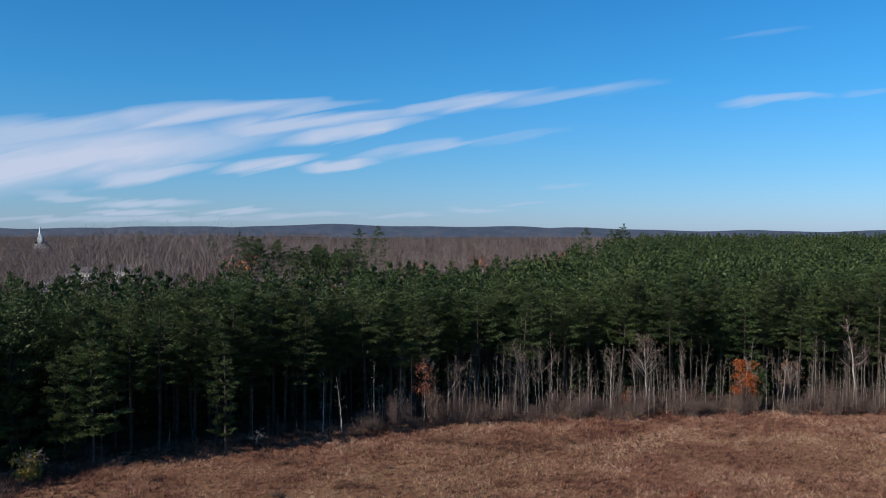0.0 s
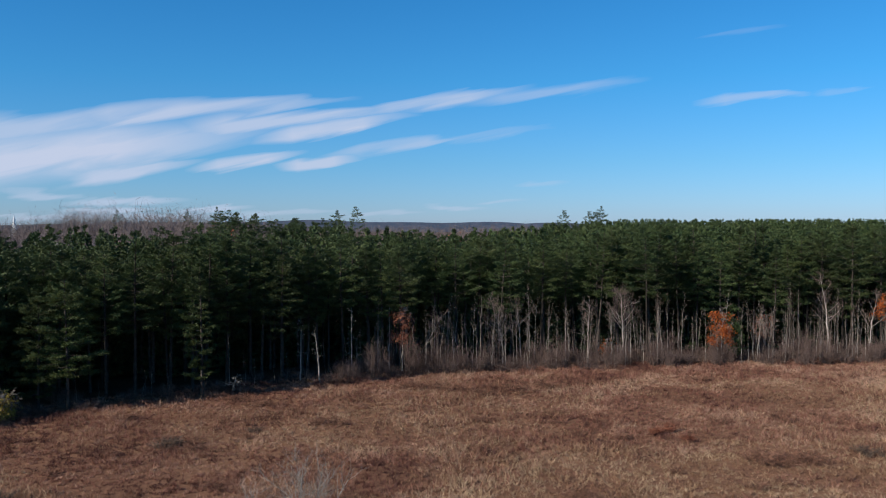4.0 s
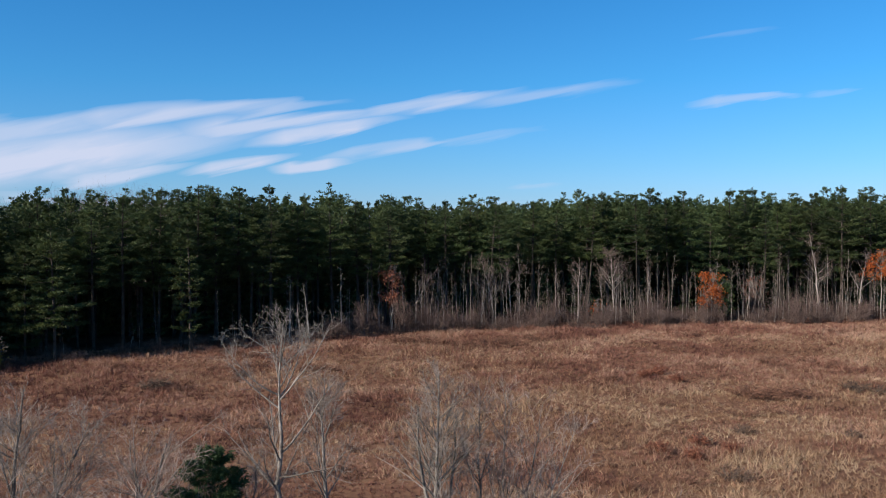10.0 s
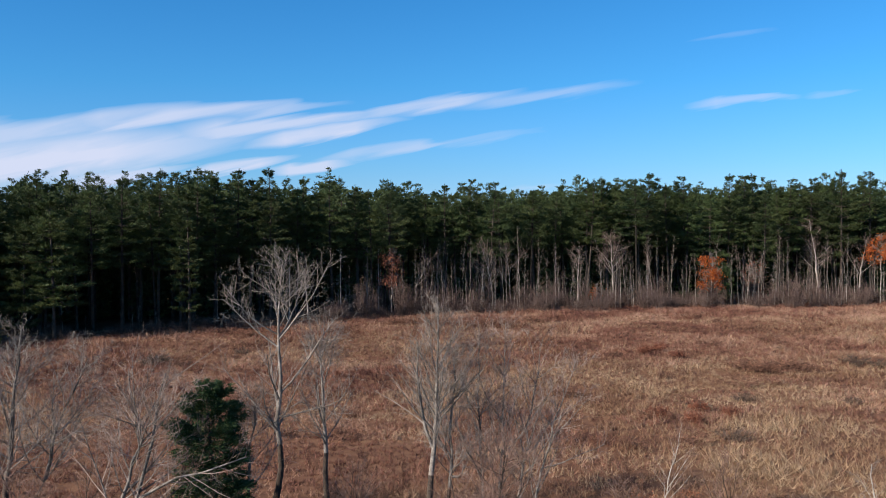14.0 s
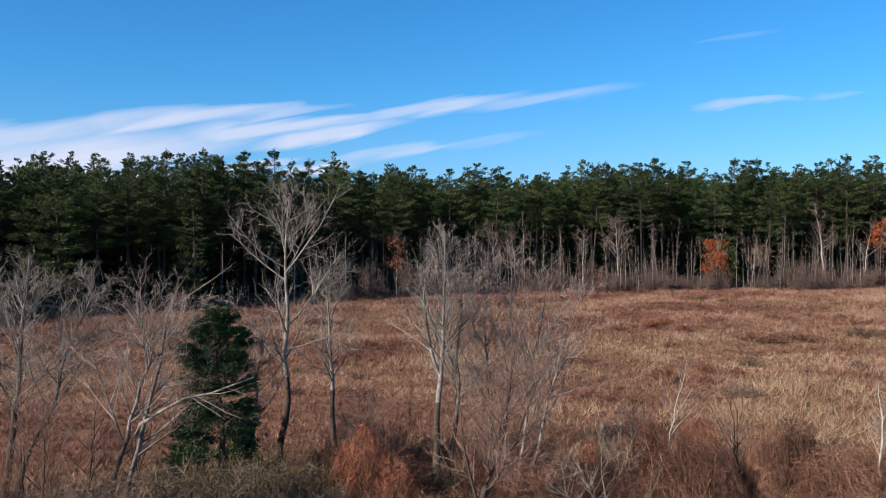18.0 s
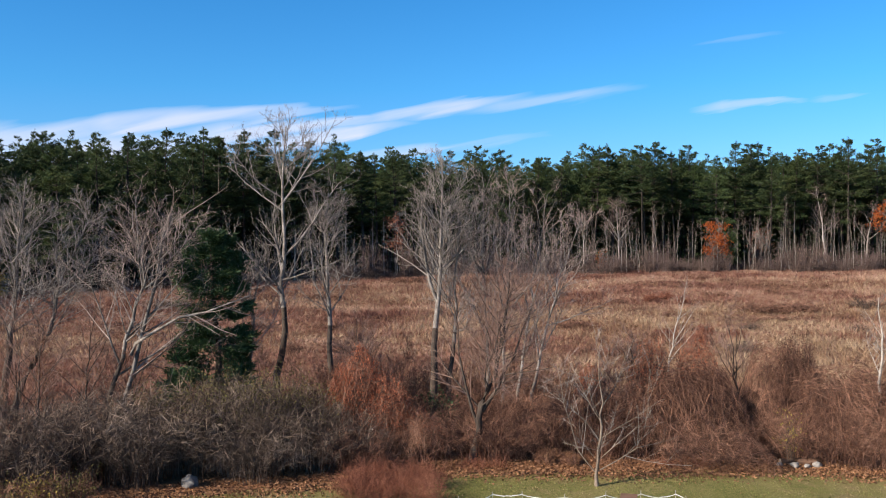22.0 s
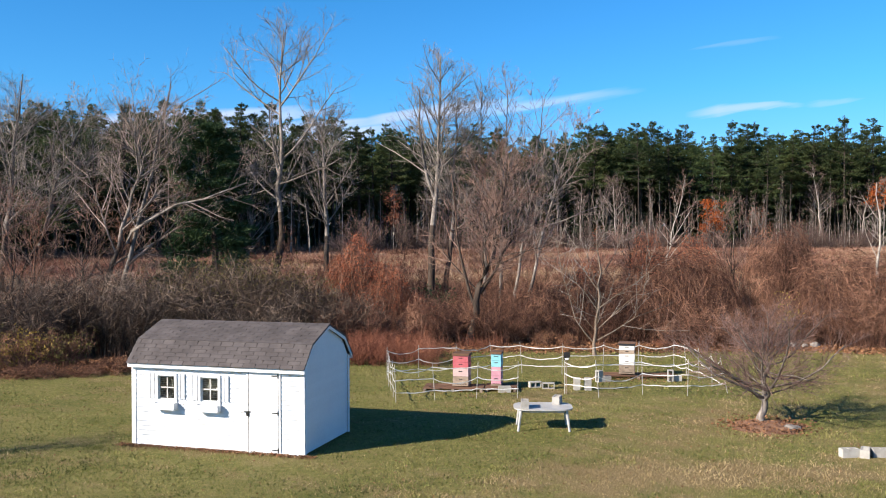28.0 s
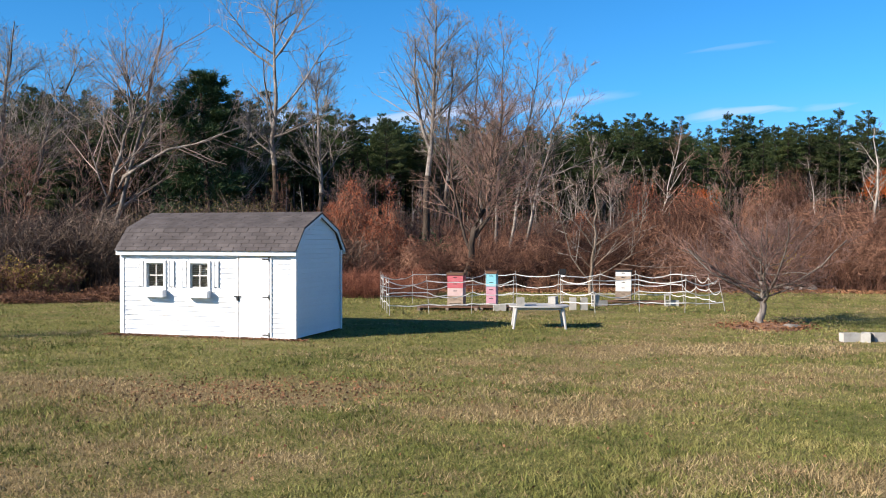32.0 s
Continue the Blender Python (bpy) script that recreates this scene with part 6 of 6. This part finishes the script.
for x, y in POSTS:
    lx, ly = frng.normal(0, 0.045, 2)
    if (x, y) == (10.43, 27.2):
        lx = -0.22
    tops.append((lx, ly))
    h = Heap()
    tubes(h, np.array([[[x, y, -0.05], [x + lx * .5, y + ly * .5, 0.55], [x + lx, y + ly, 1.12]]]), np.array([[0.01, 0.01, 0.008]]), 6)
    for s in STR:
        boxes(h, x + lx * s - .016, x + lx * s + .016, y + ly * s - .022, y + ly * s - .008, s - .02, s + .02)
    part("post", h, M_post, fence)
for i in range(len(POSTS)):
    j = (i + 1) % len(POSTS)
    if i in (3,):
        continue
    for s in STR:
        k = 9
        u = np.linspace(0, 1, k)
        sag = frng.uniform(-0.02, 0.2) * (1 if s > 0.3 else 0.35)
        ax, ay = POSTS[i][0] + tops[i][0] * s, POSTS[i][1] + tops[i][1] * s - 0.02
        bx, by = POSTS[j][0] + tops[j][0] * s, POSTS[j][1] + tops[j][1] * s - 0.02
        z = s - sag * 4 * u * (1 - u) + frng.normal(0, 0.008, k)
        c = np.stack([ax + (bx - ax) * u, ay + (by - ay) * u, z], -1)
        w = 0.014
        tw = frng.uniform(-0.4, 0.4, k)
        offs = np.stack([np.zeros(k), np.sin(tw) * w, np.cos(tw) * w], -1)
        back = np.array([0.002, 0.003, 0])
        v = np.concatenate([c - offs, c + offs, c - offs + back, c + offs + back])
        a = np.arange(k - 1)
        f = np.concatenate([np.stack([a, a + 1, a + k + 1, a + k], -1), np.stack([a + 2 * k, a + 3 * k, a + 3 * k + 1, a + 2 * k + 1], -1), np.stack([a + k, a + k + 1, a + 3 * k + 1, a + 3 * k], -1), np.stack([a, a + 2 * k, a + 2 * k + 1, a + 1], -1)])
        part("tape", Heap().add(v, f), M_tape, fence)

charger = thing("fence_charger", "small dark solar fence charger on a post", "fence charger", at=pose(5.42, 27.22, 1.06))
part("case", bevbox(0.16, 0.1, 0.2, 0.01), M_iron, charger)
part("panel", bevbox(0.2, 0.02, 0.15, 0.004, (0, -0.07, 0.1)), M_dark, charger)
part("label_plate", boxes(Heap(), -.06, .06, -.062, -.05, .01, .07), M_white, charger)
part("post", tubes(Heap(), np.array([[[0, .03, -1.1], [0, .03, -.4], [0, .03, 0.02]]]), np.array([[0.02, .02, .02]]), 6), M_wood, charger)


def hive(x, y, z, turn, w, d, boxes_, lid, label):
    """A stack of hive boxes: (height, material, label) from below."""
    ob = thing("beehive", label, "beehive", "beehives", pose(x, y, z, 0, 0, turn))
    part("bottom_board", bevbox(w + .02, d + .08, 0.04, 0.004, (0, -.03, 0)), M_wood, ob)
    at = 0.04
    for k, (h, m, lb) in enumerate(boxes_):
        bx = part("hive_box", bevbox(w + random.Random(k).uniform(-.006, .006), d, h - 0.004, 0.006, (0, 0, at)), m, ob, lb)
        part("handhold", boxes(Heap(), -.06, .06, -d / 2 - 0.005, -d / 2 - .001, at + h * .6, at + h * .6 + .022), M_dark, bx)
        at += h
    part("entrance", boxes(Heap(), -w * .35, w * .35, -d / 2 - .012, -d / 2 - .003, .042, .06), M_dark, ob)
    lidp = part("lid", bevbox(w + .05, d + .05, 0.07, 0.008, (0, 0, at)), lid, ob)
    part("cover", bevbox(w + .06, d + .06, 0.012, 0.003, (0, 0, at + .071)), M_brownwood if lid is not M_steel else M_steel, ob)


hive(2.26, 28.4, 0.14, -14, 0.5, 0.5, [(0.25, M_wood, "bare weathered box"), (0.25, M_fade, "pale worn pinkish box"), (0.2, M_hred, "red box"), (0.2, M_hred, "red box")], M_brownwood, "stacked beehive with red and pink faded boxes")
hive(3.38, 28.35, 0.14, -14, 0.31, 0.44, [(0.27, M_hpink, "pink box"), (0.28, M_hpink, "pink box"), (0.2, M_hblue, "turquoise box"), (0.2, M_hblue, "turquoise box")], M_brownwood, "stacked beehive with turquoise and pink boxes")
hive(8.08, 30.5, 0.16, -16, 0.52, 0.52, [(0.25, M_wood, "bare grey box"), (0.18, M_hwhite, "white box"), (0.2, M_hwhite, "white box"), (0.13, M_wood, "bare wooden box"), (0.16, M_hwhite, "white box")], M_dark, "stacked beehive with white and bare wooden boxes")


def pallet(x, y, turn, w, d, label):
    ob = thing("hive_stand", label, "pallet", "hive stands", pose(x, y, 0.0, 0, 0, turn))
    for sx in (-w / 2 + .06, 0, w / 2 - .06):
        part("bearer", bevbox(.09, d, .09, .004, (sx, 0, 0)), M_wood, ob)
    n = int(d / 0.13)
    for i in range(n):
        part("slat", bevbox(w, 0.1, 0.022, 0.003, (0, -d / 2 + (i + .5) * d / n, 0.092)), M_brownwood, ob)


pallet(2.0, 28.25, -8, 1.9, 1.0, "low brown wooden stand under the hives")
pallet(3.5, 28.2, -8, 1.0, 1.0, "low brown wooden stand under a hive")
pallet(8.4, 30.4, -6, 2.4, 0.9, "low brown wooden stand under the white hive")


def cinder(x, y, z, turn, label, upright=False, group="cinder blocks"):
    ob = thing("cinder_block", label, "cinder block", group, pose(x, y, z, 0, 0, turn))
    hp = Heap()
    for x0, x1, y0, y1 in ((-.195, .195, -.095, -.065), (-.195, .195, .065, .095), (-.195, -.165, -.065, .065), (.165, .195, -.065, .065), (-.015, .015, -.065, .065)):
        boxes(hp, x0, x1, y0, y1, 0, 0.19)
    o = part("block", hp, M_block, ob)
    if upright == "side":
        o.matrix_basis = pose(0, 0, 0.095, 90, 0, 0) @ Matrix.Translation((0, 0, -0.095))
    elif upright:
        o.matrix_basis = pose(0, 0, 0.195, 0, 90, 0) @ Matrix.Translation((0, 0, -0.095))
    return ob


for x, y, tn, up in ((4.62, 28.55, 12, "side"), (5.02, 28.3, -8, "side"), (5.88, 28.0, 0, True), (6.22, 27.95, 5, True), (6.9, 29.5, 30, True), (7.1, 29.55, 10, False), (9.3, 29.5, 80, True), (9.5, 29.6, 0, False), (3.55, 27.7, 0, False)):
    cinder(x, y, 0.0, tn, "grey concrete block on the grass by the hives", up)
for x, y, tn in ((10.3, 19.2, 4), (10.66, 19.2, 60), (11.0, 19.18, -6), (11.42, 19.2, 3)):
    cinder(x, y, 0.0, tn, "grey concrete block in a row on the lawn", False, "blocks in a row")

# ---- table ----
table = thing("resin_table", "white resin garden table with rounded ends", "table", at=pose(4.0, 22.4, 0, 0, 0, -4))
tb = bmesh.new()
pts_t = []
for i in range(48):
    an = i / 48 * 2 * math.pi
    c, s = math.cos(an), math.sin(an)
    pts_t.append(tb.verts.new((0.74 * math.copysign(abs(c) ** 0.5, c), 0.52 * math.copysign(abs(s) ** 0.55, s), 0.54)))
fc = tb.faces.new(pts_t)
ex = bmesh.ops.extrude_face_region(tb, geom=[fc])
bmesh.ops.translate(tb, verts=[v for v in ex["geom"] if isinstance(v, bmesh.types.BMVert)], vec=(0, 0, 0.03))
bmesh.ops.recalc_face_normals(tb, faces=tb.faces[:])
part("tabletop", tb, M_plastic, table)
for sx in (-1, 1):
    for sy in (-1, 1):
        part("leg", tubes(Heap(), np.array([[[sx * .64, sy * .4, 0], [sx * .6, sy * .38, .3], [sx * .56, sy * .36, .545]]]), np.array([[.03, .036, .045]]), 8), M_plastic, table)
for sy in (-.36, .345):
    part("apron", boxes(Heap(), -.55, .55, sy, sy + .015, .47, .54), M_plastic, table)
cinder(3.52, 22.15, 0.571, 85, "grey concrete block on the white table", False, "blocks on the table").matrix_basis = pose(3.52, 22.2, 0.571, 0, 0, 85)
cinder(4.42, 22.75, 0.571, 70, "grey concrete block on the white table", False, "blocks on the table")

# ---- ground details ----
mul = thing("mulch_bed", "round bed of bark mulch and leaves under the apple tree", "mulch bed", at=pose(9.75, 22.3, 0))
k = 28
an = np.arange(k) / k * 6.2832
mr = np.random.default_rng(6)
rr1 = 1.0 + mr.normal(0, 0.08, k)
v = np.concatenate([[[0, 0, 0.09]], np.stack([np.cos(an) * rr1 * .55, np.sin(an) * rr1 * .55, np.full(k, .075) + mr.normal(0, .01, k)], -1), np.stack([np.cos(an) * rr1, np.sin(an) * rr1, np.full(k, -.02)], -1)])
h = Heap().add(v, [(0, 1 + i, 1 + (i + 1) % k) for i in range(k)])
h2 = Heap()
h2.v, h2.t, h2.n = h.v, h.t, h.n
h2.q.append(np.array([(1 + i, 1 + k + i, 1 + k + (i + 1) % k, 1 + (i + 1) % k) for i in range(k)]))
part("mulch", h2, M_mulch, mul)
c = np.column_stack([mr.normal(0, .55, 900), mr.normal(0, .5, 900), mr.uniform(.02, .09, 900)])
part("foliage", blades(Heap(), c, unit(mr.normal(size=c.shape) * np.array([1, 1, .3])), .08, .06, mr), M_leaf, mul)


def stone(x, y, s, seed, label, z=0.0, flat=0.7):
    b = bmesh.new()
    bmesh.ops.create_icosphere(b, subdivisions=3, radius=s)
    for v in b.verts:
        n = noise.noise(v.co / s * 1.3 + Vector((seed, 0, 0)))
        v.co *= 1 + 0.35 * n
        v.co.z *= flat
    me = bpy.data.meshes.new("stone")
    b.to_mesh(me)
    b.free()
    me.materials.append(M_stone)
    ob = new("stone", me)
    ob.matrix_basis = pose(x, y, z + s * flat * 0.55, 0, 0, seed * 40)
    return tagged(ob, label, "stone")


stone(-8.65, 36.7, 0.34, 1, "pale field stone at the lawn's edge", flat=0.9)
for i, (x, y, s) in enumerate(((17.3, 38.5, .2), (17.8, 38.4, .14), (18.3, 38.5, .2), (16.7, 38.7, .15), (-6.3, 25.2, .1))):
    stone(x, y, s, i + 2, "grey stone at the foot of the thicket")
stone(10.2, 21.95, 0.2, 9, "flat reddish stone on the mulch", .05, .25)

# brush pile, split logs, hay
pile = Kinds([mound(195, 0.6, 2.4, 170, "low pile of tan brush and raked leaves", M_brushbrown, M_leaf, 1800)])
for x, y, s, sz in ((-12.6, 31.6, 0.80, 0.60), (-9.9, 32.6, 0.80, 0.80), (-11.2, 32.0, 0.80, 0.50), (6.6, 40.0, 0.55, 0.90), (7.6, 39.6, 0.45, 0.70)):
    pile.put(x, y, s, sz, rng)


def log(x, y, turn, length, rad):
    ob = thing("log", "split reddish-brown log lying by the thicket", "log", "logs", pose(x, y, rad * 0.9, 0, 0, turn))
    u = np.linspace(-0.5, 0.5, 6) * length
    body = tubes(Heap(), np.stack([u, 0.02 * np.sin(u * 9), 0 * u], -1)[None], (rad * (1 + 0.06 * np.sin(u * 13)))[None], 9)
    part("bark", body, M_brownwood, ob)
    for e in (-0.5, 0.5):
        ring = [(e * length * 1.002, math.cos(a) * rad * 0.97 + 0.02 * math.sin(e * length * 9), math.sin(a) * rad * 0.97) for a in np.arange(9) * 6.2832 / 9]
        part("cut_end", Heap().add([(e * length * 1.004, 0.02 * math.sin(e * length * 9), 0), *ring], [(0, 1 + i, 1 + (i + 1) % 9) for i in range(9)]), M_wood, ob, "pale sawn end")


for x, y, turn, length, rad in ((17.34, 39.07, 12, 1.0, 0.13), (18.04, 38.82, -20, 0.8, 0.14), (18.04, 39.17, 5, 1.1, 0.12)):
    log(x, y, turn, length, rad)

# yellow sprig
r = np.random.default_rng(12)
yl = shrub("yellow_sapling", 180, "sapling with a few bright yellow leaves", M_brushgrey, leafmat=M_yellow, high=2.8, wide=0.8, stems=10, twigs=5, arch=0.0, thick=0.01, leaves=130, lsize=0.09)
yl.matrix_basis = pose(17.3, 38.9, 0)
sprig = shrub("green_shrub", 181, "small green-leaved shrub at the foot of a tree", M_brushgrey, leafmat=M_cedar, high=2.6, wide=1.4, stems=30, twigs=5, arch=0.2, thick=0.01, leaves=900, lsize=0.12)
sprig.matrix_basis = pose(1.9, 44.6, 0)
for x, y in ((-13.5, 32.9), (-12.4, 33.6), (-14.6, 32.3)):
    ys = shrub("yellow_shrub", int(190 + x), "low shrub with tan and yellow leaves", M_brushbrown, leafmat=M_yellow if x == -13.5 else M_olive, high=1.5, wide=1.8, stems=60, twigs=5, thick=0.01, leaves=700, lsize=0.08)
    ys.matrix_basis = pose(x, y, 0)

# fallen leaves along the thicket and on the lawn
n = 14000
x = r.uniform(-20, 24, n)
y = lawn_edge(x) + np.abs(r.normal(0, 1.3, n)) * r.choice([-0.55, 1], n) + 0.2
extra = 2600
ey = np.sqrt(r.uniform(7 ** 2, 35 ** 2, extra))
ex_ = r.uniform(-0.55, 0.55, extra) * ey
ex_ = np.concatenate([ex_, r.normal(-1.2, 1.5, 1100)])
ey = np.concatenate([ey, r.normal(13.2, 0.7, 1100)])
ex_ = np.concatenate([ex_, r.normal(8.2, 1.0, 900), r.normal(2.6, 1.0, 500)])
ey = np.concatenate([ey, r.normal(30.2, 0.6, 900), r.normal(28.4, 0.6, 500)])
fx = r.uniform(-0.3, 4.7, 1500)
fy = -np.abs(r.normal(0, 0.14, 1500))
ang_ = radians(-17.94)
ex_ = np.concatenate([ex_, -5.87 + fx * math.cos(ang_) - fy * math.sin(ang_)])
ey = np.concatenate([ey, 21.05 + fx * math.sin(ang_) + fy * math.cos(ang_)])
cx, cy = np.concatenate([x, ex_]), np.concatenate([y, ey])
c = np.column_stack([cx, cy, np.full(len(cx), 0.03)])
lv = Heap()
blades(lv, c, unit(r.normal(size=c.shape) * np.array([1, 1, 0.25])), np.where(np.arange(len(cx)) < n, 0.13, 0.045), np.where(np.arange(len(cx)) < n, 0.09, 0.035), r)
tagged(new("fallen_leaves", lv.mesh("fallen_leaves", M_leaf)), "brown fallen leaves on grass and under the thicket", "leaves", kind="stuff")

# mown grass
n = 340000
y = np.exp(r.uniform(math.log(6.0), math.log(38.5), n))
x = r.uniform(-0.6, 0.62, n) * y
ok = (y < lawn_edge(x) + 0.3)
sx, sy = x + 5.87, y - 21.05
ca, sa = math.cos(radians(-17.94)), math.sin(radians(-17.94))
lx, ly = sx * ca + sy * sa, -sx * sa + sy * ca
ok &= ~((lx > -0.02) & (lx < SW + .02) & (ly > -0.02) & (ly < SD + .02))
ok &= np.hypot(x - 9.75, y - 22.3) > 0.95
x, y = x[ok], y[ok]
C = np.stack([x, y, np.full(len(x), -0.012)], -1)
D = unit(np.stack([r.normal(0, 0.9, len(x)), r.normal(0, 0.9, len(x)), np.ones(len(x))], -1))
size = r.uniform(0.03, 0.09, len(x)) * (1 + 0.25 * patch(x * 9, y * 9)) * (1 + 0.25 * patch(x * 31, y * 37))
dead_ = r.uniform(size=len(x)) < dryness(x, y)
for nm, sel, mat, lb in (("lawn_grass", ~dead_, M_lawnblade, "short green mown grass"), ("dead_lawn_grass", dead_, M_deadblade, "dead straw-coloured grass in drifts over the lawn")):
    gr = blades(Heap(), C[sel], D[sel], size[sel], 0.007 + 0.0008 * y[sel], r)
    tagged(new(nm, gr.mesh(nm, mat)), lb, "grass", kind="stuff")
